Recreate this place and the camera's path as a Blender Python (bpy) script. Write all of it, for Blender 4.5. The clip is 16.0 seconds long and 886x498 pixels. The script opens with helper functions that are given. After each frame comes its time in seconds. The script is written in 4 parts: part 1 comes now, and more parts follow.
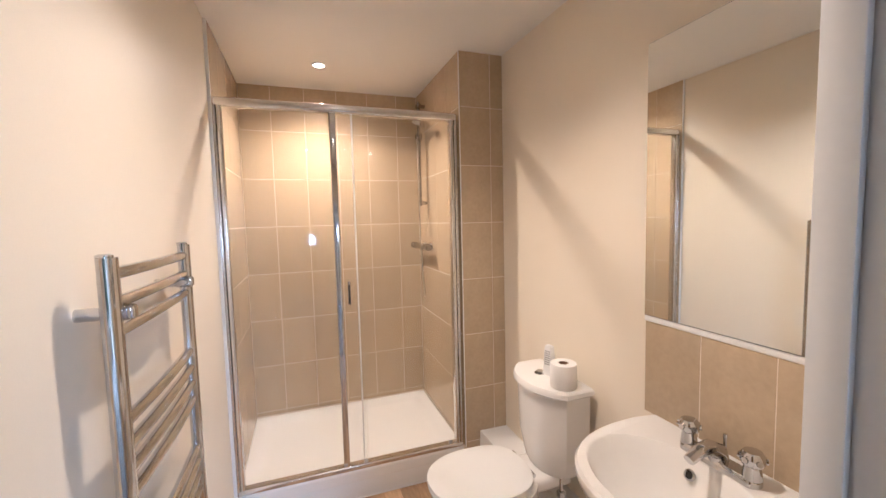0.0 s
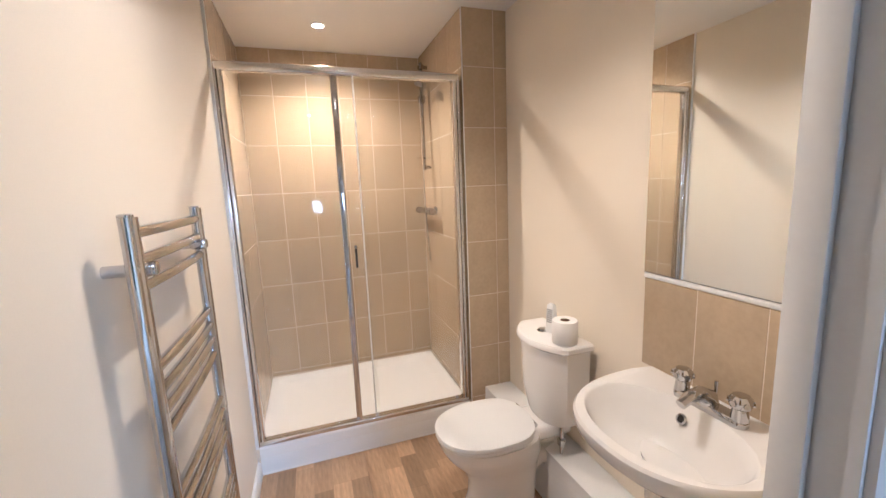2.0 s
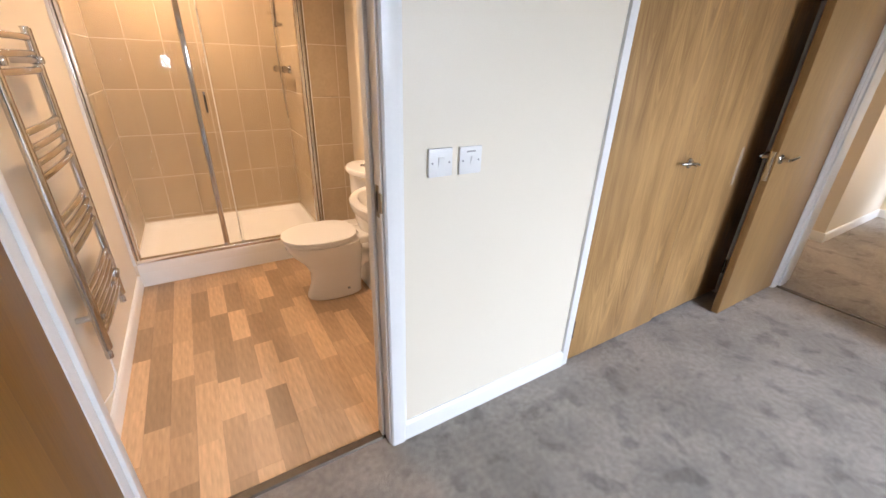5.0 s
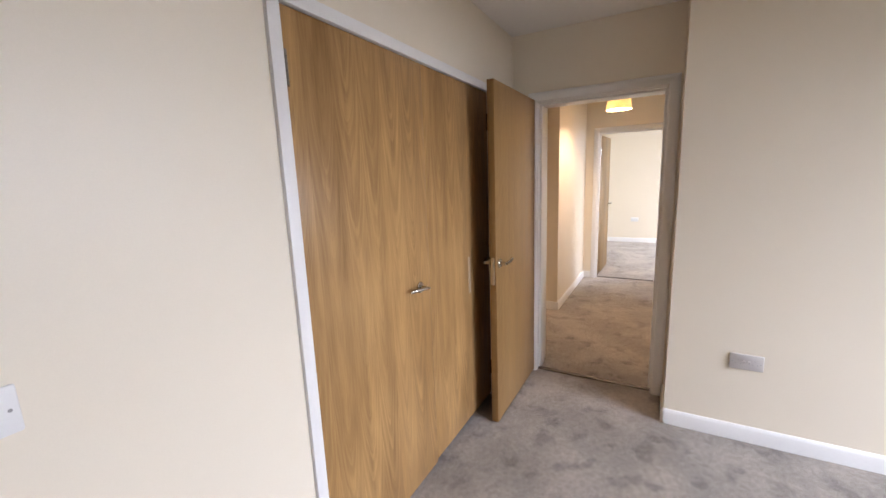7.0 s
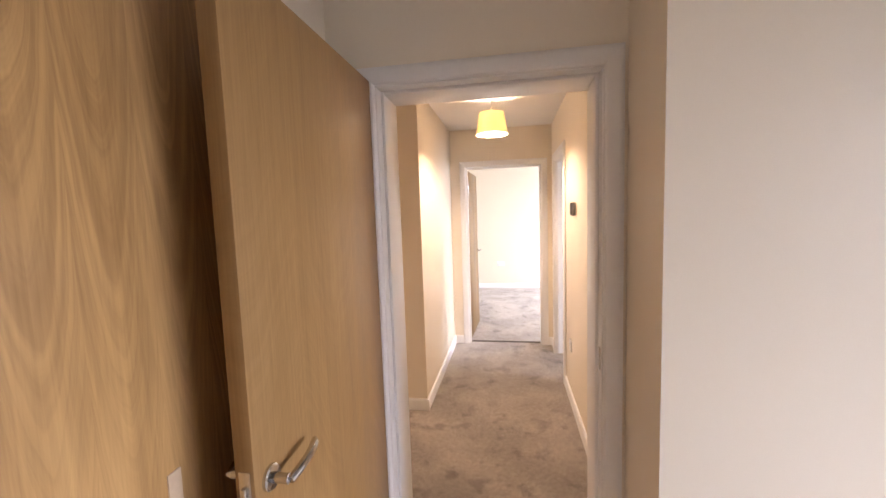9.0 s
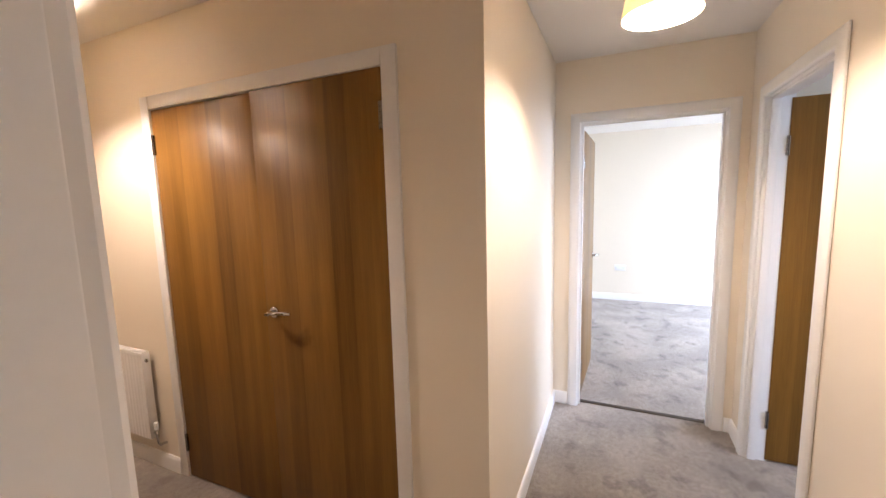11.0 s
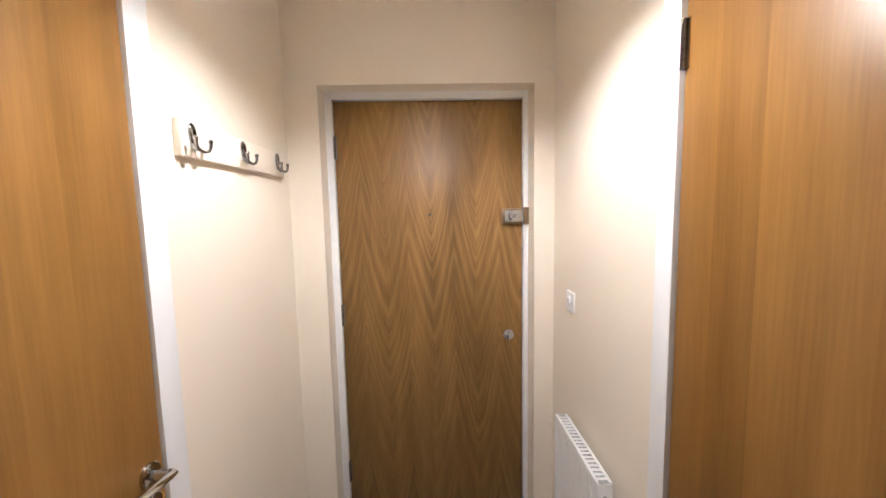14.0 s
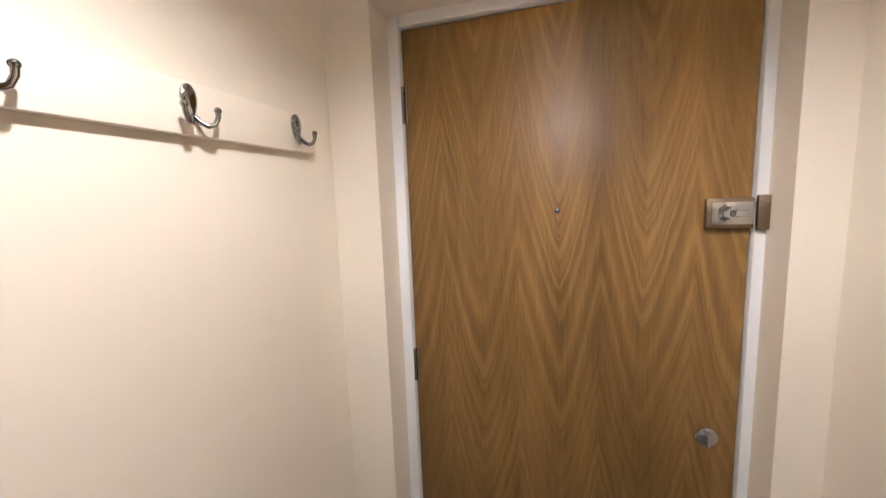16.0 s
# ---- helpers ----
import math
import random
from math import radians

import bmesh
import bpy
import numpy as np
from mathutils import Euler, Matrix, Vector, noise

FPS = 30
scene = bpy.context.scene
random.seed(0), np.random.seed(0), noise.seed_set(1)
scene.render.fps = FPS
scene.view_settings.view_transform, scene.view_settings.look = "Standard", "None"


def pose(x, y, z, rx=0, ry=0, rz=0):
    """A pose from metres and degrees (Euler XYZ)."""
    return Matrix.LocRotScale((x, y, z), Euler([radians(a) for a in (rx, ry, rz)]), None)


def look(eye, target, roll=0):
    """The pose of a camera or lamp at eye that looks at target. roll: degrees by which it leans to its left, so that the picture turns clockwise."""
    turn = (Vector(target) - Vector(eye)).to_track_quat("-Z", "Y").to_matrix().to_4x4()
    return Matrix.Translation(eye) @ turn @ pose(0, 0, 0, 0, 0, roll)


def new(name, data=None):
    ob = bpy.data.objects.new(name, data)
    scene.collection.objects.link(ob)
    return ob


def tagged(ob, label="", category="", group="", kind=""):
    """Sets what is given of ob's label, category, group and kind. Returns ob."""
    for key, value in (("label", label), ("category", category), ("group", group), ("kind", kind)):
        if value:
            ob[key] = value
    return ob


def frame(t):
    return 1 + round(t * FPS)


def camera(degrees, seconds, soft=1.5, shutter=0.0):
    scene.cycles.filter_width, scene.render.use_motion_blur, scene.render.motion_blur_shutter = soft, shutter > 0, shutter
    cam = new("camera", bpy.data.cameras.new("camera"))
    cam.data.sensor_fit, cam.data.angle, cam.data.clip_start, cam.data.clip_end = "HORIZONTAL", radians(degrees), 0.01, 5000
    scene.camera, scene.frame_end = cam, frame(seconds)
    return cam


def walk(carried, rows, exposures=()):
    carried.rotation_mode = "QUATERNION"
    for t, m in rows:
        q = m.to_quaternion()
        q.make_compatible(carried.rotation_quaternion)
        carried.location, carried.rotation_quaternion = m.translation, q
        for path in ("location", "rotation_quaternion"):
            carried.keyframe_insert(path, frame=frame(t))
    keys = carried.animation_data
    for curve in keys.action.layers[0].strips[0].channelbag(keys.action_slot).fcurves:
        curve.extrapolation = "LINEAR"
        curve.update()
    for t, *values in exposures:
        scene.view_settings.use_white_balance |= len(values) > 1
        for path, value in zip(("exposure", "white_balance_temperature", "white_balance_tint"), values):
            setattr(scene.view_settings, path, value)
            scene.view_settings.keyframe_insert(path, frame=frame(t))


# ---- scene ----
cam = camera(96.9, 16.0)
PATH = [
    (0, (0.002, 0.175, 1.519), (0.664, 2.056, 1.37), -1.4),
    (0.5, (-0.006, 0.189, 1.531), (0.657, 2.074, 1.44), -1.5),
    (1, (-0.019, 0.19, 1.538), (0.627, 2.081, 1.461), -1.9),
    (1.5, (-0.02, 0.175, 1.528), (0.615, 2.065, 1.372), -2.4),
    (2, (-0.005, 0.141, 1.5), (0.619, 2.016, 1.187), -2.3),
    (2.5, (0.019, 0.078, 1.457), (0.623, 1.912, 0.933), -1.2),
    (3, (0.041, -0.01, 1.415), (0.628, 1.758, 0.686), 0.5),
    (3.2, (0.04, -0.047, 1.395), (0.63, 1.693, 0.605), 1.1),
    (5.3, (0.178, -0.765, 1.386), (1.245, 0.713, 0.564), 1.8),
    (5.5, (0.227, -0.815, 1.404), (1.377, 0.628, 0.632), 1.3),
    (6, (0.337, -0.849, 1.437), (1.697, 0.478, 0.814), -0.1),
    (6.5, (0.522, -0.725, 1.455), (2.088, 0.426, 0.981), -1.2),
    (7, (0.723, -0.598, 1.482), (2.437, 0.369, 1.129), -2.2),
    (7.5, (1.056, -0.516, 1.503), (2.868, 0.288, 1.235), -2.6),
    (8, (1.393, -0.429, 1.502), (3.285, 0.18, 1.279), -2.5),
    (8.5, (1.757, -0.338, 1.511), (3.707, 0.064, 1.327), -2.0),
    (8.7, (1.897, -0.313, 1.508), (3.86, 0.024, 1.328), -1.9),
    (10.8, (3.551, -0.072, 1.512), (5.423, 0.592, 1.276), -1.7),
    (11, (3.677, -0.041, 1.512), (5.49, 0.769, 1.27), -1.5),
    (11.5, (3.930, 0.095, 1.491), (5.486, 1.332, 1.267), -1.7),
    (12, (4.125, 0.272, 1.507), (5.228, 1.922, 1.280), -0.9),
    (12.5, (4.345, 0.495, 1.530), (4.874, 2.407, 1.279), 0.1),
    (13, (4.406, 0.686, 1.506), (4.622, 2.654, 1.223), -0.2),
    (13.5, (4.403, 1.0, 1.512), (4.543, 2.979, 1.263), -1.0),
    (14, (4.44, 1.317, 1.514), (4.494, 3.305, 1.308), -1.2),
    (14.5, (4.485, 1.609, 1.528), (4.51, 3.599, 1.329), -1.2),
    (15, (4.436, 1.85, 1.526), (4.474, 3.842, 1.352), -1.2),
    (15.5, (4.41, 1.984, 1.531), (4.277, 3.969, 1.329), -1.4),
    (16, (4.464, 2.048, 1.532), (3.848, 3.933, 1.27), -2.1),
]
EXPOSURES = [(0, 0.0, 5200, 19), (1.5, 0.05, 5000, 15), (3.2, -0.12, 5100, 20), (5.3, 0.05, 6900, 24), (6.5, -0.15, 7100, 28), (7.5, -0.1, 7300, 32), (8.7, 0.25, 7400, 36), (10.8, 0.1, 6200, 28), (12.0, 0.1, 6000, 26), (13.0, 0.38, 4900, 17), (13.5, 0.4, 4850, 17), (14.0, 0.12, 4850, 17), (14.5, -0.22, 4900, 17), (16, -0.24, 4900, 17)]

walk(cam, [(t, look(eye, target, roll)) for t, eye, target, roll in PATH], EXPOSURES)

# ---- world and light ----
world = bpy.data.worlds.new("world")
scene.world = world
world.use_nodes = True
wn = world.node_tree
sky = wn.nodes.new("ShaderNodeTexSky")
sky.sky_type, sky.sun_disc, sky.sun_elevation, sky.sun_rotation = "NISHITA", False, radians(40), 0.0
wn.links.new(sky.outputs[0], wn.nodes["Background"].inputs[0])
wn.nodes["Background"].inputs[1].default_value = 0.12


def lamp(name, kind, m, energy, colour, **more):
    data = bpy.data.lights.new(name, kind)
    data.energy, data.color = energy, colour
    if kind == "AREA":
        data.shape, data.size, data.size_y = "RECTANGLE", more["size"], more["size_y"]
    elif kind == "SPOT":
        data.spot_size, data.spot_blend, data.shadow_soft_size = radians(more["cone"]), 0.9, more["radius"]
    elif kind == "SUN":
        data.angle = radians(more["angle"])
    else:
        data.shadow_soft_size = more["radius"]
    ob = new(name, data)
    ob.matrix_world = m
    return ob


WARM = (1.0, 0.76, 0.50)
DAY = (0.66, 0.84, 1.0)
SPOTS = ((0.13, 2.67), (0.28, 1.18))
PENDANTS = ((5.235, -0.155), (4.455, 2.20))
CEIL, BATH_CEIL = 2.42, 2.45
lamp("sun", "SUN", look((0, 20, 16), (0, 0, 0)), 1.0, (1.0, 0.95, 0.88), angle=10)
lamp("bedroom_daylight", "AREA", look((2.15, -5.0, 3.2), (2.0, 0, 0.8)), 1850, DAY, size=4.0, size_y=3.0)
lamp("lounge_daylight", "AREA", look((8.6, -3.36, 1.6), (8.6, -2.2, -0.6)), 330, DAY, size=2.4, size_y=1.9)
lamp("side_room_daylight", "AREA", look((5.0, -3.36, 1.55), (5.0, 0, 1.3)), 30, DAY, size=1.2, size_y=1.1)
for (x, y), watts, cone in zip(SPOTS, (118, 74), (150, 135)):
    lamp("spot_light", "SPOT", look((x, y, BATH_CEIL - 0.012), (x, y, 0)), watts, WARM, cone=cone, radius=0.02)
for x, y in PENDANTS:
    lamp("pendant_light", "POINT", pose(x, y, 2.165), 61, (1.0, 0.83, 0.60), radius=0.035)


# ---- materials ----
def material(name, colour, rough=0.5, metal=0.0, var=0.06, scale=4.0, fine=120.0, bump=0.05, stretch=(1, 1, 1), dist=0.002, coat=0.0, spec=0.5):
    """Principled surface with variation at two scales and a fine relief."""
    m = bpy.data.materials.new(name)
    m.use_nodes = True
    n, l = m.node_tree.nodes, m.node_tree.links
    b = n["Principled BSDF"]
    b.inputs["Roughness"].default_value, b.inputs["Metallic"].default_value = rough, metal
    b.inputs["Coat Weight"].default_value = coat
    b.inputs["Specular IOR Level"].default_value = spec
    tc, mp = n.new("ShaderNodeTexCoord"), n.new("ShaderNodeMapping")
    mp.inputs["Scale"].default_value = stretch
    l.new(tc.outputs["Object"], mp.inputs[0])
    n1, n2 = n.new("ShaderNodeTexNoise"), n.new("ShaderNodeTexNoise")
    n1.inputs["Scale"].default_value, n2.inputs["Scale"].default_value = scale, fine
    n1.inputs["Detail"].default_value, n2.inputs["Detail"].default_value = 4, 3
    for t in (n1, n2):
        l.new(mp.outputs[0], t.inputs["Vector"])
    add = n.new("ShaderNodeMath")
    add.operation = "ADD"
    l.new(n1.outputs[0], add.inputs[0]), l.new(n2.outputs[0], add.inputs[1])
    mr = n.new("ShaderNodeMapRange")
    mr.inputs[1].default_value, mr.inputs[2].default_value = 0.6, 1.4
    mr.inputs[3].default_value, mr.inputs[4].default_value = 1 - var, 1 + var
    l.new(add.outputs[0], mr.inputs[0])
    mul = n.new("ShaderNodeVectorMath")
    mul.operation = "SCALE"
    mul.inputs[0].default_value = colour
    l.new(mr.outputs[0], mul.inputs["Scale"])
    l.new(mul.outputs[0], b.inputs["Base Color"])
    if bump:
        bp = n.new("ShaderNodeBump")
        bp.inputs["Strength"].default_value, bp.inputs["Distance"].default_value = bump, dist
        l.new(n2.outputs[0], bp.inputs["Height"])
        l.new(bp.outputs[0], b.inputs["Normal"])
    return m


def per_piece(m, spread, hue=0.0):
    """Varies a material from object to object."""
    n, l = m.node_tree.nodes, m.node_tree.links
    b = n["Principled BSDF"]
    old = b.inputs["Base Color"].links[0].from_socket
    info, mr, hs = n.new("ShaderNodeObjectInfo"), n.new("ShaderNodeMapRange"), n.new("ShaderNodeHueSaturation")
    mr.inputs[3].default_value, mr.inputs[4].default_value = 1 - spread, 1 + spread
    l.new(info.outputs["Random"], mr.inputs[0])
    l.new(mr.outputs[0], hs.inputs["Value"])
    l.new(old, hs.inputs["Color"])
    l.new(hs.outputs[0], b.inputs["Base Color"])
    return m


def oak(name, dark, light, strip, figure, rough=0.33, contrast=0.0, seed=0.0, blot=1.0, pitch=13.0, rise=-3.4, arch=1.15, span=(0.30, 0.84), steps=0.16, warped=5.0, streak=None, jitter=0.0):
    """Oak veneer in upright leaves of width strip; figure: how far the grain arches into cathedrals. Local x across, z up."""
    m = bpy.data.materials.new(name)
    m.use_nodes = True
    n, l = m.node_tree.nodes, m.node_tree.links
    b = n["Principled BSDF"]
    b.inputs["Roughness"].default_value = rough
    b.inputs["Specular IOR Level"].default_value = 0.26
    b.inputs["Coat Weight"].default_value, b.inputs["Coat Roughness"].default_value = 0.05, 0.3
    tc, sp = n.new("ShaderNodeTexCoord"), n.new("ShaderNodeSeparateXYZ")
    l.new(tc.outputs["Object"], sp.inputs[0])

    def math(op, a, c):
        t = n.new("ShaderNodeMath")
        t.operation = op
        for i, v in enumerate((a, c)):
            if isinstance(v, (int, float)):
                t.inputs[i].default_value = v
            else:
                l.new(v, t.inputs[i])
        return t.outputs[0]

    def noisy(sx, sz, detail=4):
        mp, t = n.new("ShaderNodeMapping"), n.new("ShaderNodeTexNoise")
        mp.inputs["Scale"].default_value, mp.inputs["Location"].default_value = (sx, sx, sz), (seed, 0, seed)
        t.inputs["Scale"].default_value, t.inputs["Detail"].default_value = 1, detail
        l.new(tc.outputs["Object"], mp.inputs[0]), l.new(mp.outputs[0], t.inputs["Vector"])
        return t.outputs[0]

    x, z = sp.outputs[0], sp.outputs[2]
    drift = math("MULTIPLY", math("SUBTRACT", noisy(3.5, 0.9, 3), 0.5), 0.4 * strip)
    tri = math("PINGPONG", math("ADD", x, drift), strip)
    warp = noisy(7, 1.3, 4)
    ring = math("ADD", math("MULTIPLY", z, pitch), math("MULTIPLY", math("POWER", math("DIVIDE", tri, strip), arch), rise))
    ring = math("ADD", ring, math("MULTIPLY", warp, warped))
    pair = n.new("ShaderNodeTexWhiteNoise")
    pair.noise_dimensions = "1D"
    l.new(math("FLOOR", math("DIVIDE", math("ADD", x, strip), 2 * strip), 0), pair.inputs["W"])
    ring = math("ADD", ring, math("MULTIPLY", pair.outputs[0], jitter))
    rings = n.new("ShaderNodeTexNoise")
    rings.noise_dimensions = "1D"
    rings.inputs["Scale"].default_value, rings.inputs["Detail"].default_value, rings.inputs["Roughness"].default_value = 1.0, 3, 0.65
    l.new(math("MULTIPLY", ring, 1.5), rings.inputs["W"])
    band = n.new("ShaderNodeMapRange")
    band.interpolation_type = "SMOOTHSTEP"
    band.inputs[1].default_value, band.inputs[2].default_value = 0.36, 0.66
    l.new(rings.outputs[0], band.inputs[0])
    wave = band.outputs[0]
    grain, broad = noisy(190, 7, 3), noisy(3.0, 0.55, 3)
    flame = noisy(19, blot, 5)
    wn2 = n.new("ShaderNodeTexWhiteNoise")
    wn2.noise_dimensions = "1D"
    l.new(math("FLOOR", math("DIVIDE", math("ADD", x, seed), strip), 0), wn2.inputs["W"])
    wave = math("MULTIPLY", wave, math("MAXIMUM", math("ADD", math("MULTIPLY", noisy(4, 1.5, 2), 3.6), -1.1), 0.12))
    tone = math("MULTIPLY", wave, 0.115 * figure)
    tone = math("ADD", tone, math("MULTIPLY", grain, 0.16))
    tone = math("ADD", tone, math("MULTIPLY", flame, streak if streak is not None else 0.30 + 0.22 * contrast))
    tone = math("ADD", tone, math("MULTIPLY", broad, 0.34))
    tone = math("ADD", tone, math("MULTIPLY", wn2.outputs[0], steps))
    ramp = n.new("ShaderNodeValToRGB")
    ramp.color_ramp.elements[0].position, ramp.color_ramp.elements[1].position = span
    ramp.color_ramp.elements[0].color, ramp.color_ramp.elements[1].color = (*dark, 1), (*light, 1)
    l.new(tone, ramp.inputs[0]), l.new(ramp.outputs[0], b.inputs["Base Color"])
    bp = n.new("ShaderNodeBump")
    bp.inputs["Strength"].default_value, bp.inputs["Distance"].default_value = 0.06, 0.001
    l.new(math("ADD", grain, math("MULTIPLY", flame, 0.6)), bp.inputs["Height"]), l.new(bp.outputs[0], b.inputs["Normal"])
    rr = n.new("ShaderNodeMapRange")
    rr.inputs[3].default_value, rr.inputs[4].default_value = rough - 0.06, rough + 0.10
    l.new(flame, rr.inputs[0]), l.new(rr.outputs[0], b.inputs["Roughness"])
    return m


def carpet_material():
    m = material("carpet", (0.370, 0.322, 0.277), 0.95, 0, 0.34, 420, 900, 0.9, dist=0.006, spec=0.1)
    n, l = m.node_tree.nodes, m.node_tree.links
    b = n["Principled BSDF"]
    b.inputs["Sheen Weight"].default_value, b.inputs["Sheen Roughness"].default_value = 0.25, 0.6
    old = b.inputs["Base Color"].links[0].from_socket
    tc = n.new("ShaderNodeTexCoord")
    out = old
    # pile brushed one way or the other, and tread marks
    for scale, low, high, lo, hi, detail in ((2.6, 0.42, 0.60, 0.82, 1.10, 5), (7.5, 0.55, 0.65, 1.0, 0.66, 4), (38, 0.35, 0.65, 0.86, 1.12, 3)):
        t, mr, sc = n.new("ShaderNodeTexNoise"), n.new("ShaderNodeMapRange"), n.new("ShaderNodeVectorMath")
        t.inputs["Scale"].default_value, t.inputs["Detail"].default_value = scale, detail
        l.new(tc.outputs["Object"], t.inputs["Vector"])
        mr.inputs[1].default_value, mr.inputs[2].default_value, mr.inputs[3].default_value, mr.inputs[4].default_value = low, high, lo, hi
        sc.operation = "SCALE"
        l.new(t.outputs[0], mr.inputs[0]), l.new(out, sc.inputs[0]), l.new(mr.outputs[0], sc.inputs["Scale"])
        out = sc.outputs[0]
    l.new(out, b.inputs["Base Color"])
    return m


def glass_material():
    m = bpy.data.materials.new("clear_glass")
    m.use_nodes = True
    n, l = m.node_tree.nodes, m.node_tree.links
    n.remove(n["Principled BSDF"])
    tr, gl, mix, fr = n.new("ShaderNodeBsdfTransparent"), n.new("ShaderNodeBsdfGlossy"), n.new("ShaderNodeMixShader"), n.new("ShaderNodeLayerWeight")
    tr.inputs[0].default_value = (0.985, 0.99, 0.985, 1)
    gl.inputs["Roughness"].default_value = 0.02
    fr.inputs["Blend"].default_value = 0.5
    p5, sch = n.new("ShaderNodeMath"), n.new("ShaderNodeMath")
    p5.operation, sch.operation = "POWER", "MULTIPLY_ADD"
    p5.inputs[1].default_value, sch.inputs[1].default_value, sch.inputs[2].default_value = 5, 0.94, 0.03
    l.new(fr.outputs["Facing"], p5.inputs[0]), l.new(p5.outputs[0], sch.inputs[0])
    l.new(sch.outputs[0], mix.inputs[0]), l.new(tr.outputs[0], mix.inputs[1]), l.new(gl.outputs[0], mix.inputs[2])
    l.new(mix.outputs[0], n["Material Output"].inputs[0])
    return m


def shade_material():
    m = material("lampshade_fabric", (0.90, 0.84, 0.64), 0.8, 0, 0.05, 20, 300, 0.1)
    n, l = m.node_tree.nodes, m.node_tree.links
    b = n["Principled BSDF"]
    tl, mix = n.new("ShaderNodeBsdfTranslucent"), n.new("ShaderNodeMixShader")
    tl.inputs[0].default_value = (1.0, 0.89, 0.62, 1)
    mix.inputs[0].default_value = 0.42
    l.new(b.outputs[0], mix.inputs[1]), l.new(tl.outputs[0], mix.inputs[2]), l.new(mix.outputs[0], n["Material Output"].inputs[0])
    return m


def glow(name, colour, strength):
    m = bpy.data.materials.new(name)
    m.use_nodes = True
    b = m.node_tree.nodes["Principled BSDF"]
    b.inputs["Base Color"].default_value, b.inputs["Emission Color"].default_value = (*colour, 1), (*colour, 1)
    b.inputs["Emission Strength"].default_value = strength
    return m


M_WALL = material("magnolia_paint", (0.80, 0.725, 0.60), 0.42, 0, 0.02, 2.5, 260, 0.05, dist=0.001)
M_CEIL = material("ceiling_paint", (0.80, 0.78, 0.74), 0.8, 0, 0.02, 2, 200, 0.05)
M_GLOSS = material("white_gloss", (0.80, 0.80, 0.79), 0.28, 0, 0.02, 6, 90, 0.03)
M_CARPET = carpet_material()
M_TILE = per_piece(material("beige_tile", (0.47, 0.370, 0.250), 0.16, 0, 0.09, 7, 60, 0.04, dist=0.001), 0.05)
M_GROUT = material("pale_grout", (0.74, 0.65, 0.53), 0.85, 0, 0.06, 20, 300, 0.2)
M_PLANK = per_piece(material("oak_print_vinyl", (0.50, 0.335, 0.20), 0.40, 0, 0.26, 9, 70, 0.06, stretch=(1, 0.16, 1)), 0.34)
M_CERAMIC = material("white_ceramic", (0.83, 0.815, 0.79), 0.08, 0, 0.01, 5, 60, 0.0)
M_PLASTIC = material("white_plastic", (0.78, 0.78, 0.77), 0.30, 0, 0.02, 9, 200, 0.02)
M_ACRYLIC = material("white_acrylic", (0.82, 0.81, 0.79), 0.22, 0, 0.02, 5, 80, 0.02)
M_CHROME = material("chrome", (0.56, 0.56, 0.565), 0.07, 1, 0.03, 9, 90, 0.0)
M_SATIN = material("satin_steel", (0.62, 0.60, 0.57), 0.24, 1, 0.06, 12, 200, 0.02)
M_ALU = material("polished_aluminium", (0.74, 0.73, 0.71), 0.18, 1, 0.05, 9, 140, 0.02)
# near-black for the slab, and for shade painted into holes and gaps
M_DARK = material("dark_gap", (0.02, 0.018, 0.015), 0.7, 0, 0.1, 9, 100, 0.02)
M_BRASS = material("aged_brass", (0.26, 0.20, 0.13), 0.4, 1, 0.12, 20, 200, 0.05)
M_MIRROR = material("mirror_silver", (0.90, 0.92, 0.90), 0.01, 1, 0.0, 1, 1, 0.0)
M_GLASS = glass_material()
M_SHADE = shade_material()
M_BULB = glow("bulb_glow", (1.0, 0.80, 0.52), 60)
M_SPOT = glow("spot_glow", (1.0, 0.82, 0.58), 45)
M_PAPER = material("white_paper", (0.80, 0.78, 0.75), 0.9, 0, 0.04, 30, 300, 0.2)
M_CARD = material("brown_card", (0.22, 0.14, 0.09), 0.9)
M_GREY = material("grey_plastic", (0.30, 0.30, 0.30), 0.4)
M_HOOK = material("dark_chrome", (0.36, 0.35, 0.345), 0.08, 1, 0.05, 20, 200, 0.0)
M_BLACK = material("black_plastic", (0.015, 0.015, 0.017), 0.3)
M_OAK = oak("oak_veneer", (0.098, 0.043, 0.006), (0.385, 0.203, 0.043), 0.10, 0.0, rough=0.35, steps=0.13)
# plainer grain than M_OAK, with the bedroom daylight put into its paler tones
M_OAK_DAYLIT = oak("daylit_oak_veneer", (0.190, 0.098, 0.034), (0.52, 0.315, 0.135), 0.19, 0.25, rough=0.36, seed=1.7, blot=0.7, streak=0.20, steps=0.05, span=(0.22, 0.72), warped=2.5)
M_OAK_WARD = oak("wardrobe_oak_veneer", (0.175, 0.080, 0.027), (0.68, 0.405, 0.170), 0.062, 0.80, rough=0.31, seed=3.1, blot=2.2, streak=0.38, span=(0.28, 0.78), pitch=6.0, rise=-2.6, arch=1.7, warped=3.2, jitter=9.0, steps=0.06)
M_OAK_ENTRY = oak("entrance_oak_veneer", (0.078, 0.040, 0.009), (0.385, 0.222, 0.068), 0.104, 0.92, rough=0.38, seed=7.7, blot=0.9, streak=0.20, pitch=8.0, rise=-3.2, arch=1.25, steps=0.03, span=(0.22, 0.66), warped=1.6, jitter=1.2)
M_EDGE = material("oak_lipping", (0.20, 0.105, 0.042), 0.45, 0, 0.2, 6, 90, 0.05, stretch=(4, 4, 0.3))


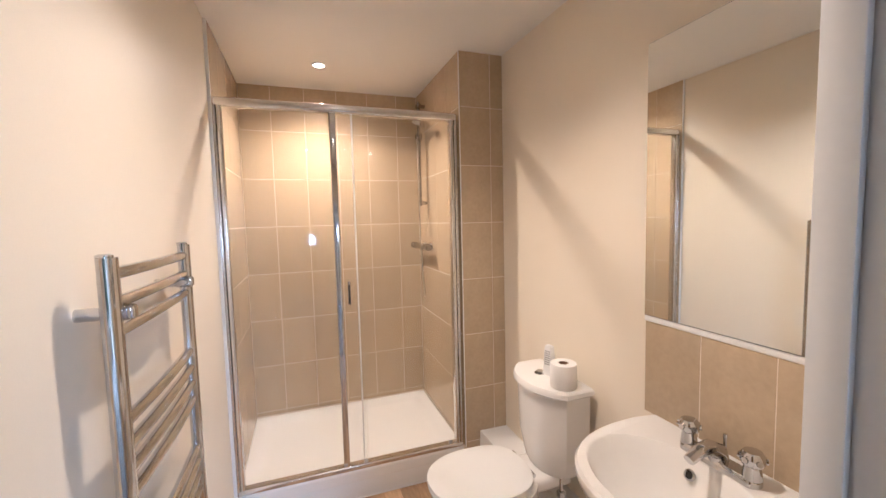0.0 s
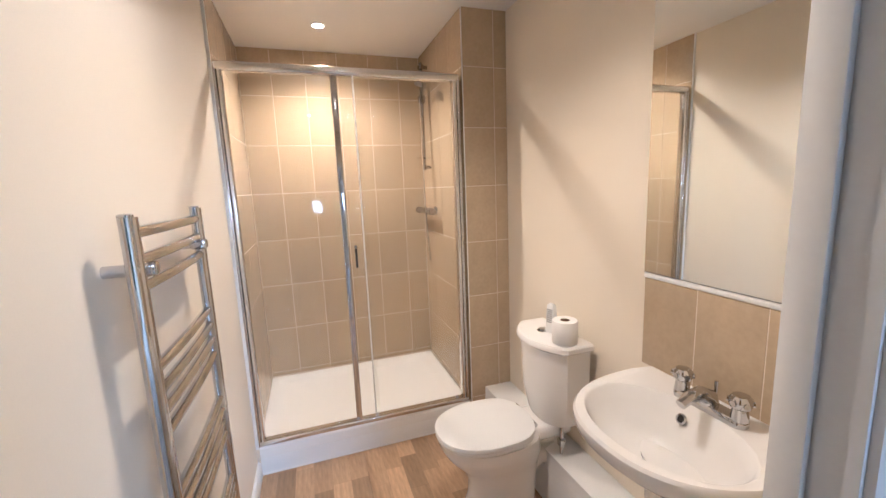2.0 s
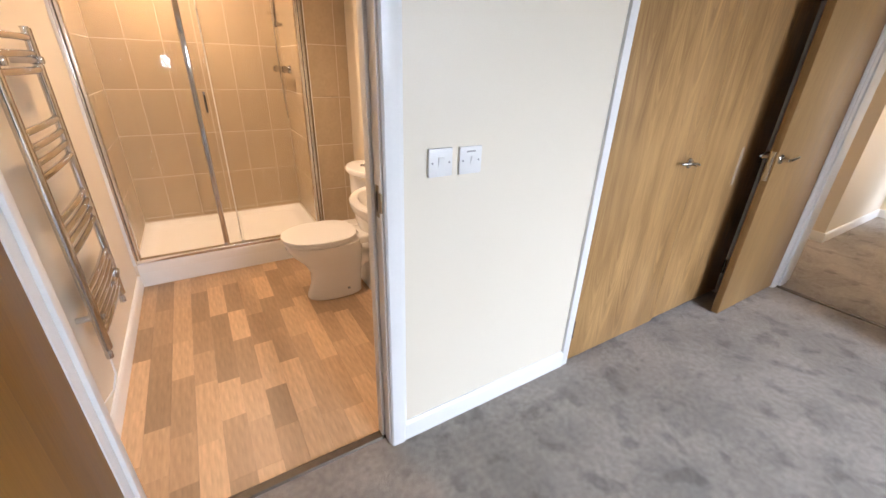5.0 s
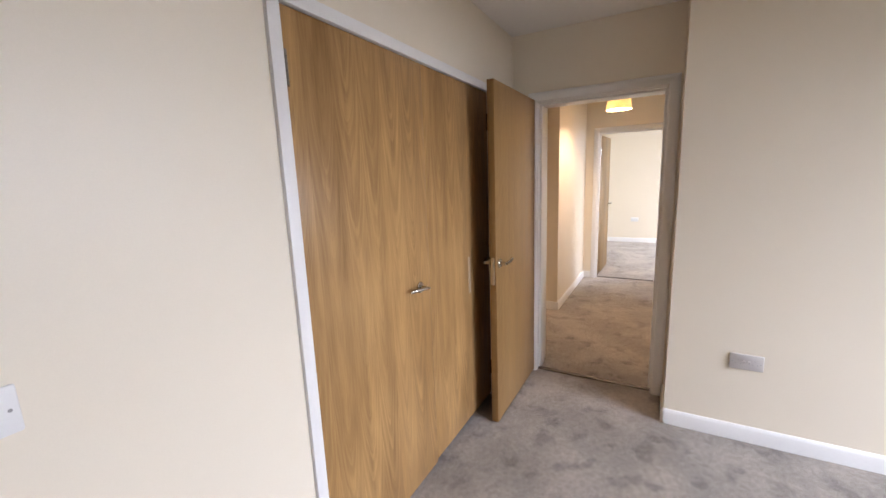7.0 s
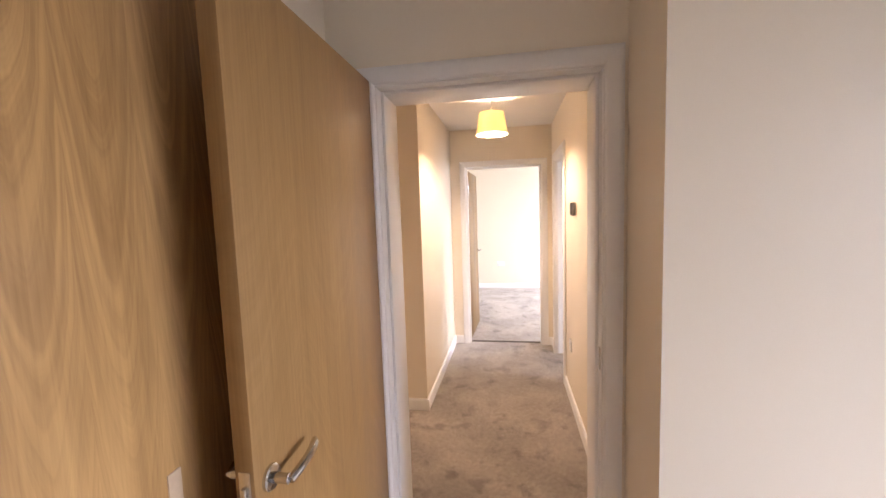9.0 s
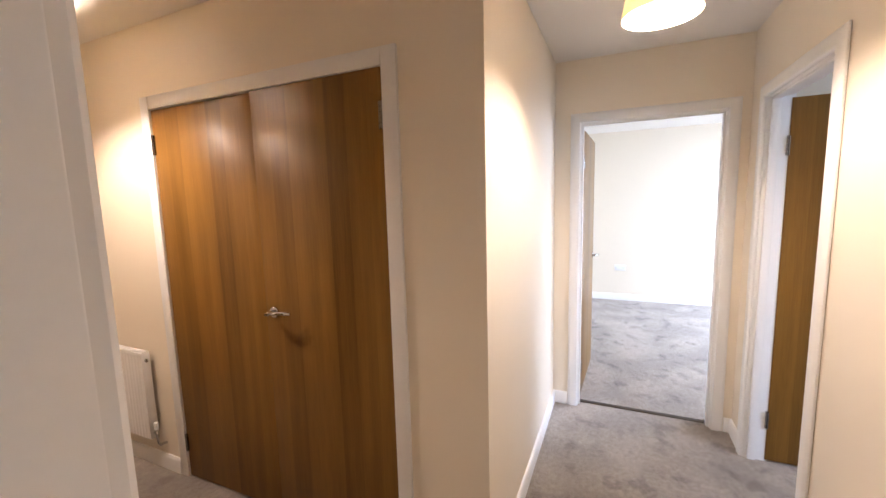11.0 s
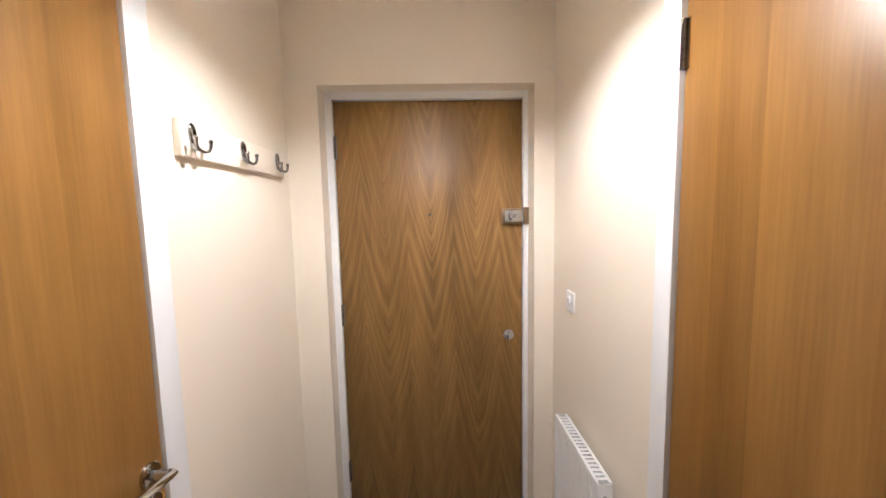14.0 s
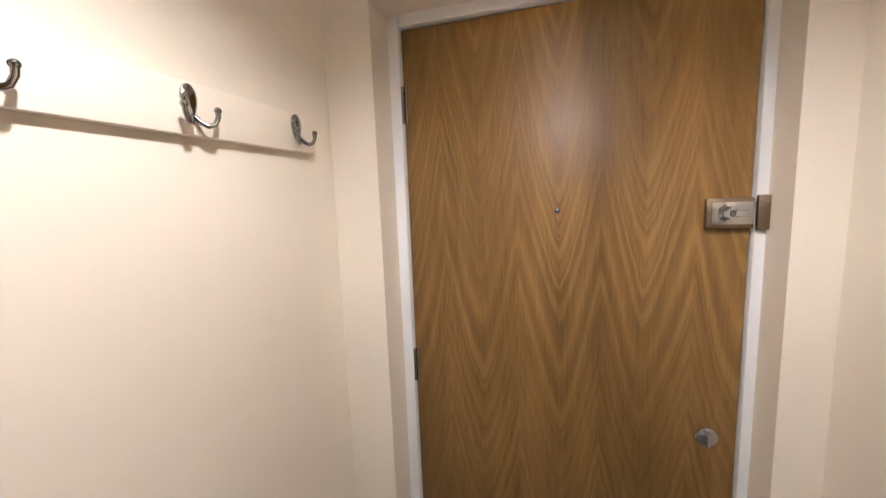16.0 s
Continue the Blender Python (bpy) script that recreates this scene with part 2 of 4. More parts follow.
# ---- mesh helpers ----
def thing(name, m, label, category, group="", kind=""):
    ob = new(name)
    ob.matrix_world = m
    return tagged(ob, label, category, group, kind)


def finish(bm, name, mat, smooth=True):
    bmesh.ops.recalc_face_normals(bm, faces=bm.faces)
    me = bpy.data.meshes.new(name)
    flat = bm.faces.layers.int.get("flat")
    curved = [not (flat and f[flat]) for f in bm.faces]
    bm.to_mesh(me)
    bm.free()
    me.materials.append(mat)
    if smooth:
        me.polygons.foreach_set("use_smooth", curved)
        me.set_sharp_from_angle(angle=radians(38))
    return me


def part(name, bm, mat, parent, label="", at=None):
    ob = new(name, finish(bm, name, mat))
    ob.parent = parent
    if at is not None:
        ob.matrix_basis = at
    return tagged(ob, label)


def solid(name, bm, mat, label, category, kind="", group=""):
    return tagged(new(name, finish(bm, name, mat)), label, category, group, kind)


def box(bm, x0, x1, y0, y1, z0, z1, bevel=0.0, segments=2):
    lo, hi = (min(x0, x1), min(y0, y1), min(z0, z1)), (max(x0, x1), max(y0, y1), max(z0, z1))
    v = [bm.verts.new((hi[0] if i & 1 else lo[0], hi[1] if i & 2 else lo[1], hi[2] if i & 4 else lo[2])) for i in range(8)]
    fs = [bm.faces.new([v[i] for i in q]) for q in ((0, 2, 3, 1), (4, 5, 7, 6), (0, 1, 5, 4), (2, 6, 7, 3), (0, 4, 6, 2), (1, 3, 7, 5))]
    if bevel:
        es = list({e for f in fs for e in f.edges})
        bmesh.ops.bevel(bm, geom=es, offset=bevel, segments=segments, profile=0.5, affect="EDGES")
        # the six large sides stay truly flat beside their rounded edges
        flat = bm.faces.layers.int.get("flat") or bm.faces.layers.int.new("flat")
        bm.normal_update()
        for f in bm.faces:
            f[flat] = 1 if max(abs(c) for c in f.normal) > 0.99999 else f[flat]
    return bm


def boxed(*a, **k):
    return box(bmesh.new(), *a, **k)


def loft(bm, rings, cap0=True, cap1=True):
    rows = [[bm.verts.new(p) for p in r] for r in rings]
    k = len(rows[0])
    for a, b in zip(rows, rows[1:]):
        for i in range(k):
            bm.faces.new((a[i], a[(i + 1) % k], b[(i + 1) % k], b[i]))
    if cap0:
        bm.faces.new(rows[0][::-1])
    if cap1:
        bm.faces.new(rows[-1])
    return bm


def tube(bm, points, radius, seg=12, squash=1.0):
    """A round bar along points; radius is one number or one for each point."""
    pts = [Vector(p) for p in points]
    rad = radius if isinstance(radius, (list, tuple)) else [radius] * len(pts)
    rings, up = [], None
    for i, p in enumerate(pts):
        d = (pts[min(i + 1, len(pts) - 1)] - pts[max(i - 1, 0)]).normalized()
        if up is None:
            up = Vector((0, 0, 1)) if abs(d.z) < 0.9 else Vector((0, 1, 0))
        side = d.cross(up).normalized()
        up = side.cross(d).normalized()
        rings.append([p + rad[i] * (math.cos(a) * side + squash * math.sin(a) * up) for a in (2 * math.pi * j / seg for j in range(seg))])
    return loft(bm, rings)


def tubed(*a, **k):
    return tube(bmesh.new(), *a, **k)


def lathe(bm, profile, centre=(0, 0, 0), seg=32, axis="z"):
    """Turns (radius, height) pairs round an axis."""
    rings = []
    for r, h in profile:
        ring = []
        for j in range(seg):
            a = 2 * math.pi * j / seg
            p = (r * math.cos(a), r * math.sin(a), h)
            if axis == "x":
                p = (h, p[0], p[1])
            elif axis == "y":
                p = (p[0], -h, p[1])
            ring.append(Vector(p) + Vector(centre))
        rings.append(ring)
    return loft(bm, rings)


def lathed(*a, **k):
    return lathe(bmesh.new(), *a, **k)


def wall(name, axis, p0, p1, a0, a1, label, openings=(), z1=CEIL, mat=None):
    """A wall from p0 to p1 thick on an axis, a0 to a1 long, with openings (from, to, bottom, top)."""
    bm = bmesh.new()

    def piece(u0, u1, w0, w1):
        if u1 - u0 > 1e-4 and w1 - w0 > 1e-4:
            box(bm, *((p0, p1, u0, u1) if axis == "x" else (u0, u1, p0, p1)), w0, w1)
    at = a0
    for u0, u1, w0, w1 in sorted(openings):
        piece(at, u0, 0, z1)
        piece(u0, u1, 0, w0)
        piece(u0, u1, w1, z1)
        at = u1
    piece(at, a1, 0, z1)
    return solid(name, bm, mat or M_WALL, label, "wall", "structure")


def skirting(x0, y0, x1, y1, nx, ny, h=0.09):
    """Skirting board along a wall face from one end to the other; nx, ny: the way it faces."""
    bm, d = bmesh.new(), 0.016
    prof = ((0, 0), (d, 0), (d, h - 0.018), (d - 0.004, h - 0.006), (d - 0.010, h), (0, h))
    loft(bm, [[(x + nx * u, y + ny * u, w) for u, w in prof] for x, y in ((x0, y0), (x1, y1))])
    return solid("baseboard", bm, M_GLOSS, "white gloss painted skirting board along the wall", "skirting board", "structure")


# ---- structure ----
BD = (-0.585, 0.185, 1.965)      # bedroom doorway: y from, to, top
LD = (-0.615, 0.195, 2.0)        # lounge doorway: y from, to, top
SD = (5.56, 6.29, 2.0)           # side room doorway: x from, to, top
BATH = (-0.235, 0.552, 1.995)    # bathroom doorway: x from, to, top
WARD = (1.535, 3.06, 2.0)        # wardrobe opening: x from, to, top
CUP = (0.745, 2.15, 2.022)       # hall cupboard opening: y from, to, top
STORE = (1.245, 2.135, 2.035)    # store opening: y from, to, top
ENTRY = (3.985, 4.878, 2.023)    # entrance recess: x from, to, top
LX, RX = -0.385, 1.12           # bathroom side walls
AL, AR = 3.85, 4.965             # entrance arm side walls
FAR = 9.9                        # lounge end wall

bm = boxed(-1.7, FAR + 0.1, -3.5, 0.42, -0.02, 0)
box(bm, 1.2, FAR + 0.1, 0.42, 3.3, -0.02, 0)
solid("floor", bm, M_CARPET, "grey brown cut pile carpet with darker tread marks", "carpet", "structure")
solid("floor_slab", boxed(-1.8, FAR + 0.2, -3.6, 3.4, -0.15, -0.021), M_DARK, "plain dark floor slab under the rooms", "floor", "structure")
bm = boxed(-1.8, FAR + 0.2, -3.6, 0.42, CEIL, CEIL + 0.1)
box(bm, RX + 0.05, FAR + 0.2, 0.42, 3.4, CEIL, CEIL + 0.1)
solid("ceiling", bm, M_CEIL, "plain white painted ceiling of the hall and rooms", "ceiling", "structure")
solid("ceiling_bath", boxed(-0.6, RX + 0.05, 0.42, 3.4, BATH_CEIL, BATH_CEIL + 0.1), M_CEIL, "plain white bathroom ceiling with recessed spotlights", "ceiling", "structure")

wall("wall_bath_left", "x", LX - 0.1, LX, 0.458, 3.23, "smooth magnolia wall behind the towel rail", z1=BATH_CEIL)
wall("wall_bath_right", "x", RX, RX + 0.1, 0.458, 3.23, "smooth magnolia wall behind toilet and basin", z1=BATH_CEIL)
wall("wall_bath_back", "y", 3.1285, 3.235, LX, RX, "pale grouted back wall of the shower", z1=BATH_CEIL, mat=M_GROUT)
wall("wall_bath_pier", "x", 0.8515, RX, 2.2555, 3.1285, "tiled pier beside the shower", z1=BATH_CEIL, mat=M_GROUT)
wall("wall_bath_shower_side", "x", LX, LX + 0.0125, 2.262, 3.1285, "pale grouted side wall of the shower", z1=BATH_CEIL, mat=M_GROUT)
wall("wall_bedroom_north", "y", 0.37, 0.458, -1.7, 3.75, "smooth magnolia bedroom wall with two openings", [(BATH[0] - 0.03, BATH[1] + 0.03, 0, BATH[2] + 0.03), (WARD[0], WARD[1], 0, WARD[2])], z1=BATH_CEIL)
wall("wall_bedroom_west", "x", -1.8, -1.7, -3.5, 0.47, "smooth magnolia bedroom end wall")
wall("wall_bedroom_east", "x", 3.20, 3.32, -3.4, -0.665, "smooth magnolia bedroom wall with a socket")
wall("wall_bedroom_return", "y", -0.785, -0.665, 3.32, 3.519, "short magnolia return wall beside the bedroom door")
wall("wall_bedroom_door", "x", 3.52, 3.770, -0.735, 0.37, "magnolia wall round the bedroom doorway", [(BD[0] - 0.03, BD[1] + 0.03, 0, BD[2] + 0.03)])
wall("wall_window_side", "y", -3.5, -3.4, -1.7, FAR, "magnolia outer wall with windows", [(0.9, 3.1, 0.4, 2.1), (4.4, 5.6, 1.0, 2.1), (7.4, 9.8, 0.4, 2.3)])
wall("wall_arm_left", "x", 3.75, AL, 0.37, 2.99, "smooth magnolia hall wall with coat hooks", [(STORE[0], STORE[1], 0, STORE[2])])
wall("wall_arm_right", "x", AR, AR + 0.1, 0.37, 2.99, "smooth magnolia hall wall with cupboard and radiator", [(CUP[0], CUP[1], 0, CUP[2])])
wall("wall_entrance", "y", 2.99, 3.20, 3.75, 5.10, "magnolia wall round the entrance door recess", [(ENTRY[0], ENTRY[1], 0, ENTRY[2])])
wall("wall_corridor_left", "y", 0.37, 0.47, AR + 0.1, 6.555, "smooth magnolia corridor wall")
wall("wall_corridor_right", "y", -0.835, -0.735, 3.52, 6.555, "smooth magnolia corridor wall with thermostat", [(SD[0] - 0.03, SD[1] + 0.03, 0, SD[2] + 0.03)])
wall("wall_lounge", "x", 6.555, 6.655, -3.4, 0.80, "magnolia wall round the lounge doorway", [(LD[0] - 0.03, LD[1] + 0.03, 0, LD[2] + 0.03)])
wall("wall_lounge_north", "y", 0.80, 0.90, 6.555, FAR, "smooth magnolia lounge wall")
wall("wall_lounge_end", "x", FAR, FAR + 0.1, -3.5, 0.90, "bright magnolia lounge end wall with socket")
wall("wall_side_room", "x", 3.64, 3.74, -3.4, -0.835, "smooth magnolia wall of the side room")
wall("wall_wardrobe_back", "y", 1.05, 1.12, 1.40, 3.20, "plain back wall of the wardrobe")
wall("wall_wardrobe_left", "x", 1.40, 1.47, 0.47, 1.05, "plain side wall of the wardrobe")
wall("wall_wardrobe_right", "x", 3.13, 3.20, 0.47, 1.05, "plain side wall of the wardrobe")
wall("wall_store_back", "x", 3.20, 3.27, 1.12, 2.30, "plain back wall of the store")
wall("wall_store_end", "y", 2.23, 2.30, 3.27, 3.75, "plain side wall of the store")
wall("wall_cupboard_back", "x", 5.60, 5.67, 0.47, 2.40, "plain back wall of the hall cupboard")
wall("wall_cupboard_end", "y", 2.33, 2.40, AR + 0.1, 5.60, "plain side wall of the hall cupboard")

for a in ((LX, 0.458, LX, 2.27, 1, 0), (0.61, 0.37, 1.51, 0.37, 0, -1), (-1.7, 0.37, -0.31, 0.37, 0, -1), (3.085, 0.37, 3.45, 0.37, 0, -1),
          (3.20, -3.4, 3.20, -0.665, -1, 0), (3.20, -0.665, 3.50, -0.665, 0, 1),
          (AL, 0.37, AL, STORE[0] - 0.055, 1, 0), (AL, STORE[1] + 0.055, AL, 2.99, 1, 0),
          (AR, 0.37, AR, CUP[0] - 0.05, -1, 0), (AR, CUP[1] + 0.05, AR, 2.99, -1, 0)):
    skirting(*a)
for a in ((AL, 2.99, ENTRY[0], 2.99, 0, -1), (ENTRY[1], 2.99, AR, 2.99, 0, -1),
          (ENTRY[0], 2.99, ENTRY[0], 3.09, 1, 0), (ENTRY[1], 2.99, ENTRY[1], 3.09, -1, 0),
          (AR - 0.016, 0.37, 6.555, 0.37, 0, -1), (3.792, -0.735, SD[0] - 0.07, -0.735, 0, 1), (SD[1] + 0.07, -0.735, 6.555, -0.735, 0, 1),
          (6.555, LD[1] + 0.075, 6.555, 0.37, -1, 0), (6.555, LD[0] - 0.075, 6.555, -0.735, -1, 0), (FAR, -3.4, FAR, 0.80, -1, 0), (6.655, 0.80, FAR, 0.80, 0, -1)):
    skirting(*a)


def window(name, x0, x1, z0, z1):
    w = thing(name, pose((x0 + x1) / 2, -3.45, z0), "white framed window letting in daylight", "window", kind="structure")
    h, k = (x1 - x0) / 2, z1 - z0
    for nm, b in (("window_frame", (-h, -h + 0.06, -0.03, 0.03, 0, k)), ("window_frame", (h - 0.06, h, -0.03, 0.03, 0, k)),
                  ("window_frame", (-h + 0.06, h - 0.06, -0.03, 0.03, 0, 0.06)), ("window_frame", (-h + 0.06, h - 0.06, -0.03, 0.03, k - 0.06, k)),
                  ("mullion", (-0.03, 0.03, -0.028, 0.028, 0.06, k - 0.06))):
        part(nm, boxed(*b, bevel=0.006), M_GLOSS, w)
    for s in (-1, 1):
        p = part("pane", boxed(*((-h + 0.06, -0.03) if s < 0 else (0.03, h - 0.06)), -0.004, 0.004, 0.06, k - 0.06), M_GLASS, w)
        p.visible_shadow = False


window("window_1", 0.9, 3.1, 0.4, 2.1)
window("window_2", 4.4, 5.6, 1.0, 2.1)
window("window_3", 7.4, 9.8, 0.4, 2.3)
solid("ground", boxed(-300, 300, -600, -4, -3.2, -3.0), material("lawn", (0.07, 0.10, 0.04), 0.9, 0, 0.3, 0.3, 8, 0.2), "plain green ground far below the windows", "ground", "structure")


# ---- doors ----
def lever(parent, at, flip=1, privacy=False, name="door_handle"):
    """A lever handle on a round rose; local -y is out of the door, +x times flip the way the lever points."""
    h = part(name, lathed([(0.004, 0.0), (0.026, 0.0), (0.026, 0.006), (0.023, 0.009), (0.011, 0.010), (0.010, 0.03), (0.0105, 0.042), (0.004, 0.046)], axis="y", seg=28), M_CHROME, parent, "polished chrome lever handle", at)
    pts = [(flip * (-0.004 + 0.128 * t), -0.046 - 0.012 * math.sin(t * 2.6) + 0.020 * t * t, 0.010 * math.sin(math.pi * t) + 0.010 * t * t) for t in (i / 12 for i in range(13))]
    part("lever", tubed(pts, [0.0095] + [0.0098] * 10 + [0.0085, 0.006], 14, 0.8), M_CHROME, h)
    if privacy:
        t = part("thumb_turn", lathed([(0.004, 0.0), (0.024, 0.0), (0.024, 0.005), (0.020, 0.009), (0.006, 0.010), (0.005, 0.026), (0.002, 0.028)], (0, 0, -0.062), axis="y", seg=24), M_CHROME, h)
    return h


def hinge(parent, x, z, y=0.0):
    bm = bmesh.new()
    for i in range(5):
        tube(bm, [(x, y - 0.006, z - 0.05 + 0.02 * i + 0.0006), (x, y - 0.006, z - 0.03 + 0.02 * i - 0.0006)], 0.0062, 10)
    box(bm, x - 0.012, x + 0.012, y - 0.003, y + 0.001, z - 0.05, z + 0.05)
    part("hinge", bm, M_HOOK, parent, "worn steel butt hinge")


def leaf_mesh(w, h, t=0.040):
    return boxed(0, w, 0, t, 0, h, bevel=0.0018)


def lining(parent, w, h, depth, face0=True, face1=True, arch=0.065, lug=0.0):
    """Door lining of clear size w by h through a wall: local x across, y 0 to depth through; with architraves on the faces wanted."""
    for nm, b in (("jamb", (-0.03, 0, -0.003, depth + 0.003, 0, h)), ("jamb", (w, w + 0.03, -0.003, depth + 0.003, 0, h)), ("head", (-0.03, w + 0.03, -0.003, depth + 0.003, h, h + 0.03))):
        part(nm, boxed(*b, bevel=0.002), M_GLOSS, parent)
    for on, y, s in ((face0, 0.0, -1), (face1, depth, 1)):
        if not on:
            continue
        for k in range(3):
            bm = bmesh.new()
            prof = ((0.0, 0.0), (0.0, 0.010), (0.006, 0.016), (arch - 0.02, 0.018), (arch - 0.008, 0.014), (arch, 0.008), (arch, 0.0))
            e = 0.006
            if k < 2:
                sx = -1 if k == 0 else 1
                x = -e if k == 0 else w + e
                rings = [[(x + sx * u, y + s * (v + 0.003), z if not z else h + e + u) for u, v in prof] for z in (0, 1)]
            else:
                rings = [[(sx * u + (0 - e if sx < 0 else w + e), y + s * (v + 0.003), h + e + u) for u, v in prof] for sx in (-1, 1)]
            loft(bm, rings)
            part("architrave", bm, M_GLOSS, parent)


def stop_bead(parent, w, h, y0, y1):
    for b in ((0, 0.012, y0, y1, 0, h), (w - 0.012, w, y0, y1, 0, h), (0.012, w - 0.012, y0, y1, h - 0.012, h)):
        part("door_stop", boxed(*b, bevel=0.002), M_GLOSS, parent)


M_STRIP = material("dark_metal_strip", (0.10, 0.085, 0.07), 0.5, 1, 0.2, 30, 200, 0.05)

# bathroom door: opens into the bedroom, standing square to the wall
d = thing("door_1", pose(BATH[0], 0.37, 0), "open oak veneer bathroom door in a white lining", "door", kind="structure")
bw = BATH[1] - BATH[0]
lining(d, bw, BATH[2], 0.088, True, False)
stop_bead(d, bw, BATH[2], 0.045, 0.085)
lf = part("leaf", leaf_mesh(0.762, 1.975), M_OAK, d, "oak veneer leaf standing open", pose(-0.040, -0.012, 0.010, 0, 0, -91))
lever(lf, pose(0.70, 0, 0.99), -1)
lever(lf, pose(0.70, 0.04, 0.99, 0, 0, 180), 1)
bm = boxed(bw - 0.0015, bw + 0.002, 0.012, 0.036, 0.965, 1.065, bevel=0.001)
box(bm, bw - 0.004, bw + 0.002, -0.008, 0.012, 0.985, 1.045, bevel=0.001)
part("strike_plate", bm, M_BRASS, d, "dull dark steel strike plate")
# dark block on the plate, painted shade of the latch hole
part("strike_hole_shade", boxed(bw - 0.0022, bw, 0.016, 0.030, 0.985, 1.045), M_DARK, d)

# bedroom door: opens into the bedroom against the wardrobe
d = thing("door_2", pose(3.52, BD[1], 0, 0, 0, -90), "open oak veneer bedroom door in a white lining", "door", kind="structure")
w = BD[1] - BD[0]
lining(d, w, BD[2], 0.250, arch=0.062)
stop_bead(d, w, BD[2], 0.045, 0.165)
lf = part("leaf", leaf_mesh(0.762, 1.972), M_OAK_DAYLIT, d, "oak veneer leaf standing open", pose(-0.020, -0.010, 0.012, 0, 0, -90) @ pose(0, -0.04, 0))
lever(lf, pose(0.715, 0.04, 0.98, 0, 0, 180), 1)
lever(lf, pose(0.715, 0, 0.98), -1)
bm = boxed(0.7615, 0.7635, 0.008, 0.032, 0.86, 1.02, bevel=0.0008)
part("latch_plate", bm, M_SATIN, lf)
part("latch", boxed(0.762, 0.772, 0.014, 0.026, 0.965, 0.99, bevel=0.002), M_SATIN, lf)
part("strike_plate", boxed(w - 0.0015, w + 0.002, 0.012, 0.036, 0.94, 1.02, bevel=0.001), M_SATIN, d)
part("threshold_strip", loft(bmesh.new(), [[(x, 0.018, 0.0), (x, 0.022, 0.007), (x, 0.05, 0.009), (x, 0.058, 0.0)] for x in (0, w)]), M_STRIP, d, "thin metal carpet strip")

# lounge door: opens into the lounge
d = thing("door_3", pose(6.555, LD[1], 0, 0, 0, -90), "open oak veneer lounge door in a white lining", "door", kind="structure")
w = LD[1] - LD[0]
lining(d, w, LD[2], 0.10)
stop_bead(d, w, LD[2], 0.015, 0.055)
lf = part("leaf", leaf_mesh(0.80, 1.975), M_OAK, d, "oak veneer leaf standing open", pose(0.003, 0.10, 0.012, 0, 0, 87.5))
lever(lf, pose(0.735, 0, 0.99), -1)
hinge(lf, 0.0, 0.25)
hinge(lf, 0.0, 1.75)
part("threshold_strip", loft(bmesh.new(), [[(x, 0.05, 0.0), (x, 0.054, 0.007), (x, 0.08, 0.008), (x, 0.088, 0.0)] for x in (0, w)]), M_STRIP, d, "thin metal carpet strip")

# side room door: opens away from the corridor
d = thing("door_4", pose(SD[0], -0.735, 0) @ Matrix.Rotation(math.pi, 4, "Z") @ pose(-(SD[1] - SD[0]), 0, 0), "open oak veneer side room door in a white lining", "door", kind="structure")
w = SD[1] - SD[0]
lining(d, w, SD[2], 0.10)
stop_bead(d, w, SD[2], 0.015, 0.055)
lf = part("leaf", leaf_mesh(0.72, 1.975), M_OAK, d, "oak veneer leaf standing open", pose(0.004, 0.10, 0.012, 0, 0, 89))
hinge(d, 0.004, 0.25, 0.10)
hinge(d, 0.004, 1.75, 0.10)
lever(lf, pose(0.66, 0, 0.99), -1)

# entrance door, set back in a recess
d = thing("door_5", pose(ENTRY[0], 2.99, 0), "closed oak veneer entrance door with arched grain", "door", kind="structure")
w = ENTRY[1] - ENTRY[0]
for b in ((-0.02, 0.030, 0.105, 0.20, 0, ENTRY[2] + 0.02), (w - 0.022, w + 0.02, 0.105, 0.20, 0, ENTRY[2] + 0.02), (0.030, w - 0.022, 0.105, 0.20, ENTRY[2] - 0.030, ENTRY[2] + 0.02)):
    part("frame", boxed(*b, bevel=0.003), M_GLOSS, d)
lf = part("leaf", boxed(0, w - 0.058, 0, 0.044, 0, ENTRY[2] - 0.045, bevel=0.002), M_OAK_ENTRY, d, "oak veneer leaf with arched grain", pose(0.033, 0.120, 0.010))
for z in (0.25, 1.02, 1.78):
    hinge(lf, -0.002, z)
part("spyhole", lathed([(0.001, 0.0), (0.007, 0.0), (0.007, 0.003), (0.004, 0.004), (0.0035, 0.001), (0.001, 0.001)], (0.414, 0, 1.476), axis="y", seg=16), M_BLACK, lf)
part("spyhole_lens", lathed([(0.001, 0.0), (0.0038, 0.0), (0.003, 0.0025), (0.001, 0.003)], (0.414, -0.002, 1.476), axis="y", seg=12), M_BLACK, lf)
bm = bmesh.new()
lathe(bm, [(0.002, 0.0), (0.025, 0.0), (0.025, 0.004), (0.021, 0.007), (0.002, 0.008)], (0.772, 0, 0.905), axis="y", seg=24)
es = part("escutcheon", bm, M_CHROME, lf, "round chrome key escutcheon")
part("turn", boxed(0.767, 0.777, -0.020, -0.006, 0.886, 0.924, bevel=0.003), M_CHROME, es)
lk = part("rim_lock", boxed(0.742, 0.835, -0.020, 0, 1.428, 1.497, bevel=0.004), M_BRASS, lf, "worn brass and steel rim latch")
part("lock_face", boxed(0.752, 0.833, -0.0235, -0.0195, 1.437, 1.488, bevel=0.0015), M_SATIN, lk)
part("lock_knob", lathed([(0.002, 0.0), (0.021, 0.0), (0.021, 0.004), (0.015, 0.006), (0.0145, 0.016), (0.011, 0.019), (0.002, 0.019)], (0.785, -0.023, 1.463), axis="y", seg=24), M_CHROME, lk)
